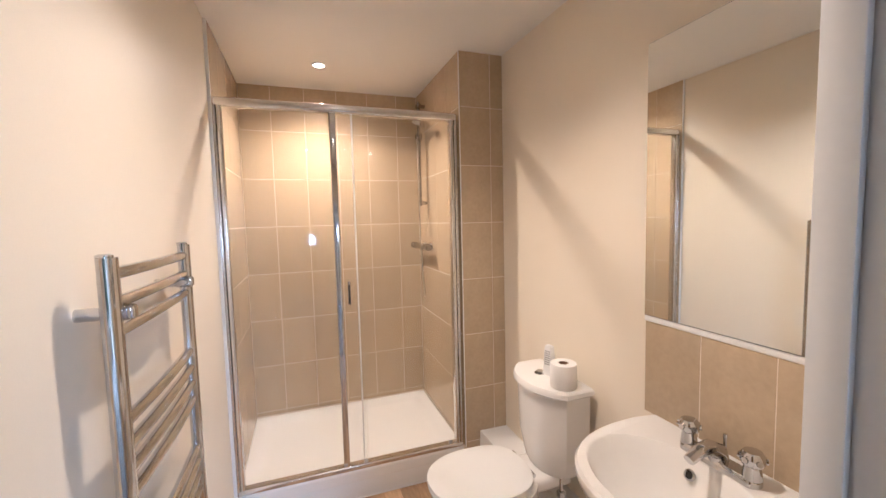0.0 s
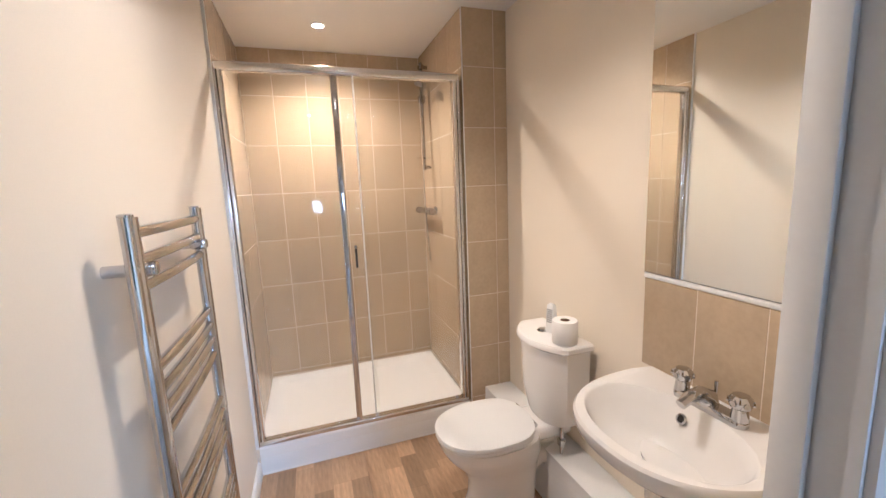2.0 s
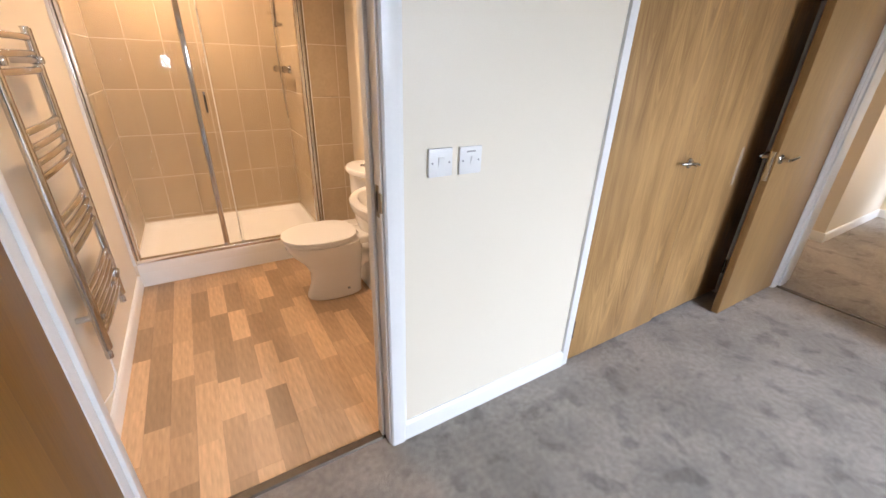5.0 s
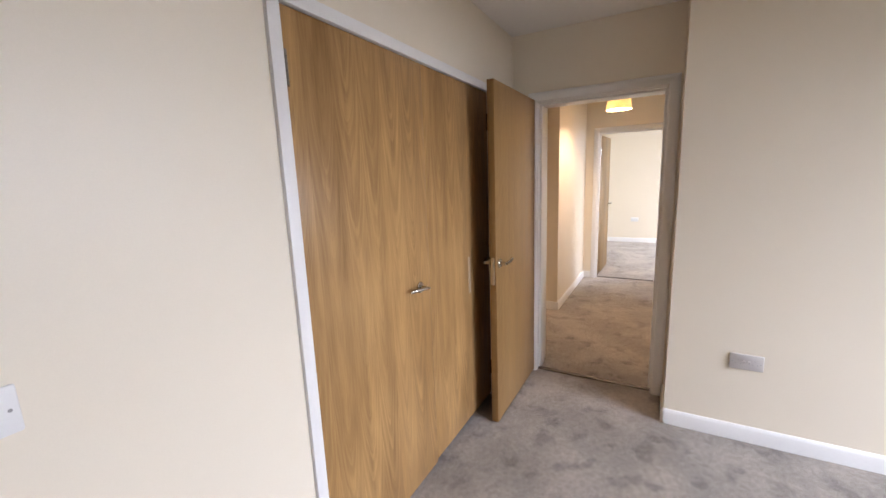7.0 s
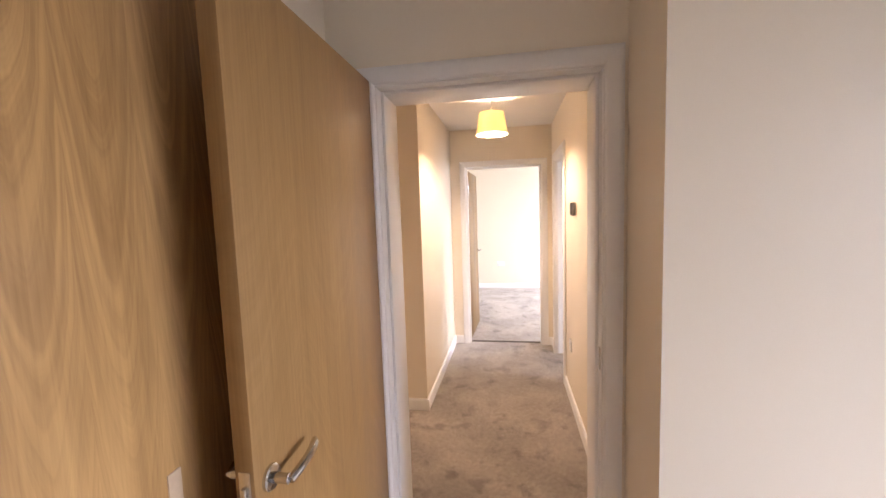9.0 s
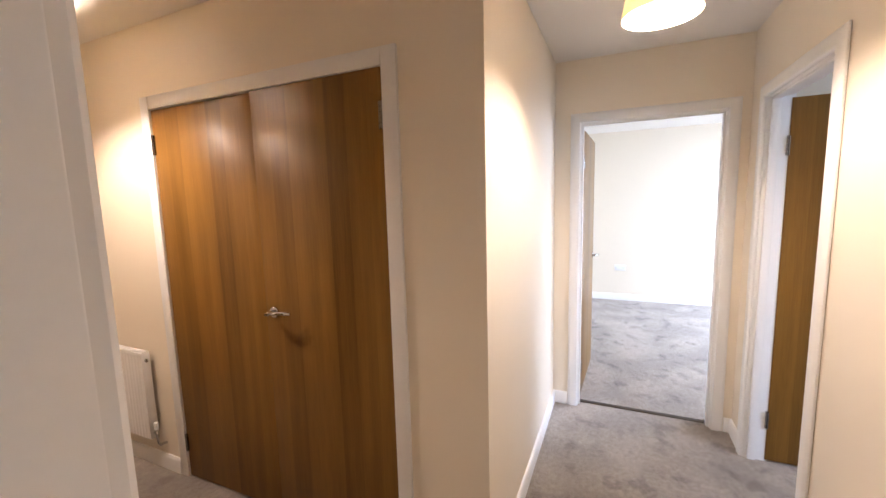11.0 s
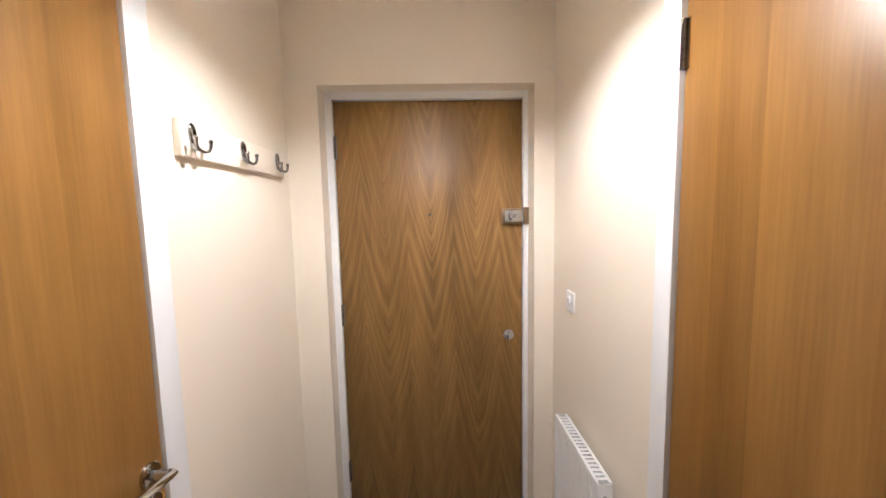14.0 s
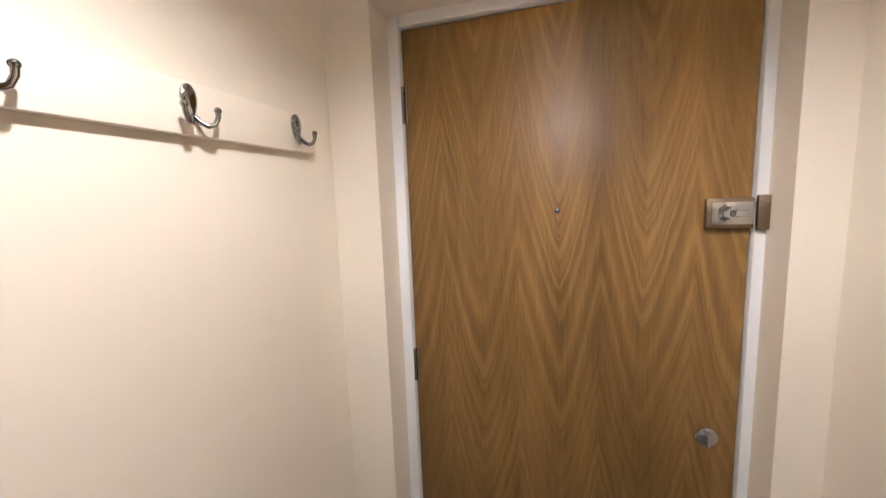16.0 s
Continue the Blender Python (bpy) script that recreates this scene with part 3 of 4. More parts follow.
part("snib", boxed(0.781, 0.817, -0.046, -0.040, 1.456, 1.470, bevel=0.003), M_CHROME, lk)
part("keeper", boxed(0.838, 0.868, -0.030, -0.013, 1.425, 1.502, bevel=0.003), M_BRASS, lf, "dark steel lock keeper")
part("threshold_strip", boxed(0.030, w - 0.022, 0.095, 0.165, 0.0, 0.008, bevel=0.002), M_ALU, d, "bright aluminium sill strip")


def cupboard(name, m, w, h, leaves, label, mat, rim=0.045, sides="both"):
    """Doors flush in a white frame. Local x across, -y out. leaves: (from, to, bottom, proud, hinge side, handle or None)."""
    c = thing(name, m, label, "cupboard")
    for b in ((-rim, 0.014, -0.014, 0.095, 0, h + rim), (w - 0.014, w + rim, -0.014, 0.095, 0, h + rim), (0.014, w - 0.014, -0.014, 0.095, h - 0.014, h + rim)):
        part("frame", boxed(*b, bevel=0.003), M_GLOSS, c)
    # near-black sheet added behind the doors, the shade of their gaps as colour
    part("gap_shade_sheet", boxed(0.014, w - 0.014, 0.075, 0.085, 0.006, h - 0.014), M_DARK, c)
    for x0, x1, z0, out, side, hx, swing in leaves:
        lf = part("door", leaf_mesh(x1 - x0, h - 0.018 - z0, 0.034), mat, c, "", pose(x0, -out, z0, 0, 0, swing))
        for z in (0.21, h - 0.19):
            hinge(lf, 0.001 if side < 0 else x1 - x0 - 0.001, z - z0)
        if hx is not None:
            hx, flip = hx
            lever(lf, pose(hx - x0, 0, (1.03 if flip > 0 else 0.99) - z0), flip, name="handle")
    return c


w = WARD[1] - WARD[0]
sp = 2.297 - WARD[0]
ward = cupboard("fitted_wardrobe", pose(WARD[0], 0.37, 0), w, WARD[2], [(0.017, sp - 0.0006, 0.012, 0.0025, -1, (0.666, -1), 0), (sp + 0.0006, w - 0.017, 0.026, 0.001, 1, None, 0)],
                "built-in wardrobe with two oak veneer doors and white frame", M_OAK_WARD, rim=0.03)
# thin tan strip standing a little proud of the right door
part("pale_strip", boxed(2.722 - WARD[0], 2.752 - WARD[0], -0.004, 0.0, 0.815, 1.030, bevel=0.001), material("pale_tan", (0.50, 0.36, 0.24), 0.5), ward, "pale narrow strip on the door")
w = CUP[1] - CUP[0]
sp = CUP[1] - 1.43
cupboard("hall_cupboard", pose(AR, CUP[1], 0, 0, 0, -90), w, CUP[2], [(0.017, sp - 0.0015, 0.012, 0.003, -1, None, 0.6), (sp + 0.0015, w - 0.017, 0.010, 0.010, 1, (sp + 0.052, 1), 0)],
         "built-in hall cupboard with two oak veneer doors", M_OAK, rim=0.05)
w = STORE[1] - STORE[0]
store = cupboard("store_cupboard", pose(AL, STORE[0], 0, 0, 0, 90), w, STORE[2], [(0.017, w - 0.017, 0.010, 0.006, -1, None, 0)], "closed oak veneer store door in a white frame", M_OAK, rim=0.055)
lever([o for o in store.children if o.name.startswith("door")][0], pose(w - 0.075, 0, 0.98), -1, True, name="handle")


# ---- fixtures ----
def pendant(x, y):
    p = thing("pendant_lamp", pose(x, y, 0), "lit tapered cream fabric pendant shade hanging from ceiling", "lamp", "hall pendant lamps")
    bm = bmesh.new()
    prof = [(0.122, 2.100), (0.120, 2.100), (0.092, 2.262), (0.094, 2.262), (0.122, 2.100)]
    rings = [[(r * math.cos(2 * math.pi * j / 48), r * math.sin(2 * math.pi * j / 48), z) for j in range(48)] for r, z in prof]
    loft(bm, rings, False, False)
    bmesh.ops.remove_doubles(bm, verts=bm.verts, dist=1e-5)
    part("shade", bm, M_SHADE, p, "glowing tapered cream fabric shade")
    bm = bmesh.new()
    for a in (0, 2.094, 4.189):
        tube(bm, [(0.018 * math.cos(a), 0.018 * math.sin(a), 2.25), (0.091 * math.cos(a), 0.091 * math.sin(a), 2.258)], 0.0015, 6)
    part("spider", bm, M_PLASTIC, p)
    part("lamp_holder", lathed([(0.004, 2.30), (0.010, 2.298), (0.017, 2.27), (0.018, 2.235), (0.015, 2.23)], seg=20), M_PLASTIC, p)
    b = part("bulb", lathed([(0.002, 2.125), (0.012, 2.128), (0.024, 2.142), (0.028, 2.160), (0.024, 2.180), (0.013, 2.205), (0.012, 2.23)], seg=20), M_BULB, p)
    b.visible_shadow = False
    part("cord", tubed([(0, 0, 2.295), (0, 0, CEIL - 0.02)], 0.0032, 8), M_PLASTIC, p)
    part("ceiling_rose", lathed([(0.004, CEIL - 0.032), (0.018, CEIL - 0.03), (0.036, CEIL - 0.016), (0.039, CEIL)], seg=28), M_PLASTIC, p)


for x, y in PENDANTS:
    pendant(x, y)

for x, y in SPOTS:
    s = thing("recessed_spotlight", pose(x, y, BATH_CEIL), "lit recessed ceiling spotlight with white rim", "spotlight", "bathroom spotlights")
    part("rim", lathed([(0.030, -0.001), (0.043, -0.001), (0.043, -0.004), (0.036, -0.008), (0.030, -0.006), (0.030, -0.001)], seg=32), M_GLOSS, s)
    g = part("lens", lathed([(0.001, -0.0045), (0.029, -0.0045), (0.029, -0.002), (0.001, -0.002)], seg=24), M_SPOT, s)
    g.visible_shadow = False


def plate(name, m, w, h, label, rockers=(), sockets=False, grey=False):
    p = thing(name, m, label, "switch" if not sockets else "socket")
    mat = M_SOCKET if grey else M_PLASTIC
    part("plate", boxed(-w / 2, w / 2, -0.010, 0, -h / 2, h / 2, bevel=0.004), mat, p)
    for sx in (-1, 1):
        part("screw", lathed([(0.0005, 0.0), (0.0034, 0.0), (0.0030, 0.0012), (0.0005, 0.0013)], (sx * (w / 2 - 0.013), -0.0098, 0), axis="y", seg=12), M_GREY, p)
    for x, rw, rh in rockers:
        part("rocker", loft(bmesh.new(), [[(x - rw / 2, -0.009, z0), (x + rw / 2, -0.009, z0), (x + rw / 2, -d, z0), (x - rw / 2, -d, z0)] for z0, d in ((-rh / 2, 0.011), (0, 0.013), (rh / 2, 0.016))]), mat, p)
    if sockets:
        for sx in (-1, 1):
            for dx, dz in ((0, 0.012), (-0.011, -0.008), (0.011, -0.008)):
                # grey block on the plate, shade of a pin hole put in as colour
                part("pin_hole", boxed(sx * 0.036 + dx - 0.0016, sx * 0.036 + dx + 0.0016, -0.0104, -0.009, dz - 0.0025, dz + 0.0025), M_GREY, p)
    return p


M_SOCKET = material("pale_grey_plastic", (0.50, 0.475, 0.46), 0.35)
plate("light_switch", pose(0.750, 0.37, 1.120), 0.086, 0.088, "white plastic light switch beside the bathroom door", [(0, 0.020, 0.034)])
plate("fan_isolator_switch", pose(0.862, 0.37, 1.119), 0.086, 0.088, "white plastic isolator switch with small lettering", [(0.006, 0.014, 0.026)])
s = [o for o in scene.objects if o.name == "fan_isolator_switch"][0]
part("lettering", boxed(-0.018, 0.016, -0.0106, -0.009, 0.026, 0.031), M_GREY, s)
plate("double_socket", pose(3.20, -1.030, 0.458, 0, 0, -90), 0.148, 0.086, "pale grey double socket on the bedroom wall", [(-0.012, 0.010, 0.016), (0.012, 0.010, 0.016)], True, True)
plate("light_switch", pose(AR, 2.765, 1.152, 0, 0, -90), 0.073, 0.078, "white plastic light switch by the entrance door", [(0, 0.018, 0.032)])
plate("wall_socket", pose(5.23, -0.735, 0.45, 0, 0, 180), 0.086, 0.086, "white plastic socket low on the corridor wall", [(0.02, 0.010, 0.016)])
plate("double_socket", pose(FAR, -0.09, 0.48, 0, 0, -90), 0.148, 0.086, "white double socket on the lounge wall", [(-0.012, 0.010, 0.016)], True)
t = thing("thermostat", pose(5.02, -0.735, 1.515, 0, 0, 180), "white and black wall thermostat in the corridor", "thermostat")
part("back_plate", boxed(-0.045, 0.045, -0.012, 0, -0.045, 0.045, bevel=0.005), M_PLASTIC, t)
part("body", boxed(-0.010, 0.060, -0.034, -0.010, -0.052, 0.042, bevel=0.006), M_GREY, t)
part("screen", boxed(0.0, 0.056, -0.038, -0.033, -0.044, 0.038, bevel=0.003), M_BLACK, t)

# radiator in the hall
r = thing("radiator", pose(AR, 2.55, 0, 0, 0, -90) @ Matrix.Diagonal((1, 0.66, 1, 1)), "white steel panel radiator under the light switch", "radiator")
W, Z0, Z1 = 0.385, 0.195, 0.715
bm = bmesh.new()
pts = []
for i in range(12):
    x = -W / 2 + 0.03 + i * (W - 0.06) / 11.0
    pts += [(x - 0.013, -0.094), (x - 0.008, -0.099), (x + 0.006, -0.099), (x + 0.011, -0.094)]
outline = [(-W / 2, -0.06), (-W / 2, -0.094)] + pts + [(W / 2, -0.094), (W / 2, -0.06)]
loft(bm, [[(x, y, z) for x, y in outline] for z in (Z0 + 0.01, Z1 - 0.02)])
part("panel", bm, M_GLOSS, r, "ribbed white steel panel")
part("back_panel", boxed(-W / 2, W / 2, -0.045, -0.035, Z0 + 0.01, Z1 - 0.02, bevel=0.003), M_GLOSS, r)
for x in (-W / 2 - 0.003, W / 2 + 0.001):
    part("side_cover", boxed(x, x + 0.002, -0.100, -0.034, Z0 + 0.02, Z1, bevel=0.0005), M_GLOSS, r)
for y0, y1 in ((-0.102, -0.088), (-0.046, -0.032)):
    part("top_rail", boxed(-W / 2, W / 2, y0, y1, Z1 - 0.022, Z1 + 0.002, bevel=0.002), M_GLOSS, r)
for i in range(18):
    x = -W / 2 + 0.022 + i * (W - 0.044) / 17
    part("grille_bar", boxed(x - 0.005, x + 0.005, -0.088, -0.046, Z1 - 0.004, Z1 + 0.0005), M_GLOSS, r)
part("grille_well", boxed(-W / 2 + 0.004, W / 2 - 0.004, -0.087, -0.047, Z1 - 0.024, Z1 - 0.020), M_GLOSS, r)
part("bleed_valve", lathed([(0.002, 0), (0.011, 0.001), (0.011, 0.010), (0.006, 0.012), (0.005, 0.018), (0.002, 0.019)], (W / 2 + 0.002, -0.068, Z1 - 0.045), axis="x", seg=16), M_CHROME, r)
v = part("valve", lathed([(0.004, 0.0), (0.012, 0.002), (0.013, 0.03), (0.009, 0.034), (0.009, 0.05)], (W / 2 + 0.028, -0.068, Z0 + 0.02), seg=18), M_CHROME, r)
part("valve_cap", lathed([(0.006, 0.05), (0.016, 0.052), (0.017, 0.085), (0.013, 0.092), (0.003, 0.093)], (W / 2 + 0.028, -0.068, Z0 + 0.02), seg=18), M_PLASTIC, r)
part("valve_tail", tubed([(W / 2, -0.068, Z0 + 0.045), (W / 2 + 0.028, -0.068, Z0 + 0.045)], 0.008), M_CHROME, r)
part("pipe", tubed([(W / 2 + 0.028, -0.068, Z0 + 0.03), (W / 2 + 0.028, -0.068, Z0 - 0.01), (W / 2 + 0.028, -0.055, Z0 - 0.03), (W / 2 + 0.028, 0.0, Z0 - 0.035)], 0.0075), M_CHROME, r)
for x in (-W / 2 + 0.08, W / 2 - 0.08):
    part("bracket", boxed(x - 0.015, x + 0.015, -0.036, 0.0, Z0 + 0.06, Z1 - 0.06), M_GLOSS, r)

# coat rack
c = thing("coat_rack", pose(AL, 2.57, 1.69, 0, 0, 90), "cream wooden coat rail with three chrome double hooks", "coat rack")
part("board", boxed(-0.312, 0.325, -0.018, 0, -0.042, 0.045, bevel=0.003), material("cream_painted_wood", (0.80, 0.725, 0.60), 0.42, 0, 0.03, 5, 120, 0.04), c)
for x in (-0.270, -0.012, 0.254):
    bm = bmesh.new()
    rings = []
    for k, (d, s) in enumerate(((0.0, 1.0), (0.004, 1.0), (0.0075, 0.8), (0.009, 0.4))):
        rings.append([(x + 0.0135 * s * math.cos(a) * (1.0 + 0.35 * math.sin(a)), -0.018 - d, 0.010 + 0.030 * s * math.sin(a)) for a in (2 * math.pi * j / 20 for j in range(20))])
    hk = part("hook", loft(bm, rings), M_HOOK, c, "polished chrome double hook")
    for s in (-1, 1):
        pts = [(x + s * 0.004, -0.024, -0.012), (x + s * 0.009, -0.031, -0.022), (x + s * 0.017, -0.039, -0.027), (x + s * 0.025, -0.044, -0.023), (x + s * 0.030, -0.046, -0.012), (x + s * 0.031, -0.046, -0.003)]
        bm = tubed(pts, [0.0055, 0.005, 0.0045, 0.0042, 0.0042, 0.0045], 10)
        bmesh.ops.create_uvsphere(bm, u_segments=12, v_segments=8, radius=0.0062, matrix=pose(x + s * 0.031, -0.046, 0.0))
        part("prong", bm, M_HOOK, hk)


# ---- bathroom ----
TX0, TX1, TY0, TY1 = LX + 0.012, 0.846, 2.275, 3.122
t = thing("shower_tray", pose(0, 0, 0), "white acrylic shower tray on a raised plinth", "shower tray")
bm = bmesh.new()


def rounded(x0, x1, y0, y1, r, z, k=6):
    out = []
    for cx, cy, a0 in ((x1 - r, y1 - r, 0), (x0 + r, y1 - r, 90), (x0 + r, y0 + r, 180), (x1 - r, y0 + r, 270)):
        out += [(cx + r * math.cos(radians(a0 + 90 * i / k)), cy + r * math.sin(radians(a0 + 90 * i / k)), z) for i in range(k + 1)]
    return out


loft(bm, [rounded(TX0, TX1, TY0, TY1, 0.004, 0.10), rounded(TX0, TX1, TY0, TY1, 0.004, 0.155), rounded(TX0 + 0.006, TX1 - 0.006, TY0 + 0.006, TY1 - 0.006, 0.01, 0.162),
          rounded(TX0 + 0.055, TX1 - 0.055, TY0 + 0.06, TY1 - 0.055, 0.05, 0.161), rounded(TX0 + 0.075, TX1 - 0.075, TY0 + 0.08, TY1 - 0.075, 0.05, 0.145),
          rounded(TX0 + 0.12, TX1 - 0.12, TY0 + 0.12, TY1 - 0.12, 0.05, 0.138)])
part("basin", bm, M_ACRYLIC, t)
part("plinth", boxed(TX0, TX1 + 0.012, TY0 + 0.004, TY0 + 0.03, 0, 0.112, bevel=0.002), M_GLOSS, t, "white painted plinth board")
part("sealant", boxed(TX0, TX1, TY0 - 0.003, TY0 + 0.004, 0.0, 0.006, bevel=0.002), M_GLOSS, t)

s = thing("shower_screen", pose(0, 2.30, 0), "sliding glass shower enclosure with chrome frame", "shower screen")
for x0, x1 in ((LX, LX + 0.024), (LX + 0.026, LX + 0.046), (0.800, 0.822), (0.824, 0.846)):
    part("wall_profile", boxed(x0, x1, -0.024, 0.024, 0.163, 2.100, bevel=0.006, segments=3), M_ALU, s)
part("top_rail", boxed(LX, 0.846, -0.028, 0.028, 2.072, 2.116, bevel=0.014, segments=4), M_ALU, s)
part("bottom_rail", boxed(LX, 0.846, -0.026, 0.024, 0.163, 0.192, bevel=0.008, segments=3), M_ALU, s)
p = part("glass_pane", boxed(LX + 0.046, 0.150, -0.012, -0.006, 0.192, 2.075, bevel=0.001), M_GLASS, s, "clear sliding glass door")
part("stile", boxed(0.146, 0.178, -0.022, -0.002, 0.180, 2.080, bevel=0.005, segments=3), M_CHROME, s)
p = part("glass_pane", boxed(0.178, 0.285, -0.012, -0.006, 0.192, 2.075, bevel=0.001), M_GLASS, s, "clear sliding glass door")
p = part("glass_pane", boxed(0.262, 0.802, 0.006, 0.012, 0.192, 2.075, bevel=0.001), M_GLASS, s, "clear fixed glass panel")
part("edge_seal", boxed(0.257, 0.264, -0.004, 0.014, 0.190, 2.075, bevel=0.002), M_PLASTIC, s, "thin pale glass edge seal")
h = part("handle", boxed(0.203, 0.217, -0.046, -0.036, 1.085, 1.210, bevel=0.003), M_CHROME, s, "square chrome pull handle")
for z in (1.10, 1.195):
    part("handle_post", tubed([(0.21, -0.012, z), (0.21, -0.038, z)], 0.005), M_CHROME, h)
# black panel over most of the handle's front
part("handle_black_face", boxed(0.205, 0.215, -0.0468, -0.0455, 1.090, 1.192), M_BLACK, h)
for x in (0.155, 0.265, 0.76):
    part("roller", lathed([(0.002, 0), (0.011, 0.001), (0.011, 0.010), (0.002, 0.012)], (x, -0.012, 0.205), axis="y", seg=14), M_GREY, s)

s = thing("shower_riser", pose(0.838, 2.87, 0), "chrome shower riser rail with hand shower and mixer", "shower")
part("rail", tubed([(-0.045, 0, 1.62), (-0.045, 0, 2.34)], 0.0105), M_HOOK, s)
for z in (1.64, 2.31):
    bm = tubed([(0.0, 0, z), (-0.045, 0, z)], 0.012)
    box(bm, -0.062, -0.028, -0.020, 0.020, z - 0.016, z + 0.016, bevel=0.006)
    part("bracket", bm, M_HOOK, s)
part("slider", boxed(-0.072, -0.024, -0.022, 0.022, 2.075, 2.125, bevel=0.009, segments=3), M_HOOK, s)
pts = [(-0.055, -0.02, 2.10), (-0.075, -0.09, 2.125), (-0.095, -0.16, 2.145), (-0.105, -0.20, 2.15)]
part("hand_shower", tubed(pts, [0.011, 0.012, 0.014, 0.02]), M_HOOK, s)
hd = part("spray_head", lathed([(0.004, 0.022), (0.028, 0.018), (0.044, 0.004), (0.046, -0.004), (0.040, -0.008), (0.003, -0.008)], seg=26), M_CHROME, s, "", pose(-0.115, -0.235, 2.135, 28, 12, 0))
mx = part("mixer_valve", tubed([(-0.055, -0.135, 1.335), (-0.055, 0.135, 1.335)], 0.022, 20), M_HOOK, s, "chrome bar mixer")
for y in (-0.155, 0.155):
    part("mixer_knob", tubed([(-0.055, y - 0.028, 1.335), (-0.055, y + 0.028, 1.335)], [0.024, 0.026], 18), M_HOOK, mx)
for y in (-0.075, 0.075):
    part("mixer_elbow", lathed([(0.012, -0.036), (0.018, -0.03), (0.028, -0.004), (0.030, 0.0)], (0, y, 1.335), axis="x", seg=18), M_CHROME, mx)
pts = []
for i in range(25):
    a = i / 24
    pts.append((-0.062 + 0.012 * math.sin(6 * a), 0.0 + (-0.02 if a < 0.1 else 0) - 0.075 * math.sin(math.pi * a) - 0.02 * a, 1.30 - 0.32 * math.sin(min(1, a * 2.2) * math.pi / 2) if a < 0.45 else 0.98 + (2.08 - 0.98) * ((a - 0.45) / 0.55) ** 1.5))
part("hose", tubed(pts, 0.0065, 10), M_SATIN, s, "flexible metal shower hose")
part("soap_dish", lathed([(0.002, 0.0), (0.055, 0.002), (0.060, 0.016), (0.056, 0.016), (0.050, 0.006), (0.002, 0.005)], (-0.045, 0.0, 1.70), seg=28), M_GLASS, s, "clear plastic soap dish")

# towel rail
r = thing("towel_rail", pose(LX, 0, 0), "chrome ladder towel rail on the wall", "towel rail")
Y0, Y1, RXX = 1.005, 1.46, 0.060
for y in (Y0, Y1):
    bm = bmesh.new()
    ring = lambda z: [(RXX + 0.019 * math.cos(a) * (1.0 if math.cos(a) > 0 else 0.55), y + 0.0225 * math.sin(a), z) for a in (2 * math.pi * j / 18 for j in range(18))]
    part("post", loft(bm, [ring(0.375), ring(1.468)]), M_CHROME, r)
    part("post_cap", lathed([(0.004, 0), (0.013, 0.0), (0.013, 0.004), (0.009, 0.006), (0.002, 0.006)], (RXX, y, 1.468), seg=16), M_CHROME, r)
for z in (1.437, 1.385, 1.333, 1.165, 1.118, 1.072, 1.026, 0.880, 0.840, 0.800, 0.760, 0.610, 0.580, 0.550, 0.520, 0.490, 0.460, 0.430):
    pts = [(RXX + 0.002 + 0.006 * math.sin(math.pi * i / 8), Y0 + 0.010 + (Y1 - Y0 - 0.02) * i / 8, z) for i in range(9)]
    part("bar", tubed(pts, 0.0122, 12), M_CHROME, r)
for y, z in ((Y0 + 0.03, 1.365), (Y1 - 0.03, 1.365), (Y0 + 0.03, 0.50), (Y1 - 0.03, 0.50)):
    b = part("wall_bracket", tubed([(0.0, y, z), (RXX - 0.004, y, z)], 0.012, 14), M_CHROME, r)
    part("clamp", boxed(RXX - 0.012, RXX + 0.030, y - 0.014, y + 0.014, z - 0.014, z + 0.014, bevel=0.007, segments=3), M_CHROME, b)
part("bleed_knob", lathed([(0.002, 0), (0.010, 0.001), (0.010, 0.014), (0.004, 0.018)], (RXX + 0.012, 1.32, 0.50), axis="x", seg=16), M_CHROME, r)
for y in (Y0, Y1):
    part("end_fitting", lathed([(0.004, 0.330), (0.012, 0.332), (0.013, 0.355), (0.010, 0.360), (0.010, 0.376)], (RXX, y, 0), seg=16), M_CHROME, r)
part("cable", tubed([(RXX, Y0, 0.335), (RXX - 0.005, Y0 + 0.005, 0.25), (RXX - 0.02, Y0 - 0.03, 0.20), (0.02, Y0 - 0.12, 0.21), (0.008, Y0 - 0.18, 0.30), (0.008, Y0 - 0.19, 0.54)], 0.0035, 8), M_PLASTIC, r, "white flex of the heating element")
p = plate("fused_spur", pose(LX, 0.858, 0.585, 0, 0, 90), 0.086, 0.086, "white plastic fused spur under the towel rail", [(0.015, 0.012, 0.018)])
part("box", boxed(-0.043, 0.043, -0.004, 0, -0.043, 0.043), M_PLASTIC, p)

# toilet
YC = 1.645
b = thing("toilet", pose(0, YC, 0), "white ceramic close-coupled toilet with closed lid", "toilet")


def egg(x0, x1, w, z, k=40, sq=0.85):
    """Seat outline: rounded front at x0, flatter back at x1."""
    out = []
    cx, h = x0 + (x1 - x0) * 0.50, (x1 - x0) * 0.50
    for i in range(k):
        a = 2 * math.pi * i / k
        c, s = math.cos(a), math.sin(a)
        px = cx + (h * c if c < 0 else h * (abs(c) ** 0.62))
        out.append((px, (w / 2) * math.copysign(abs(s) ** sq, s), z))
    return out


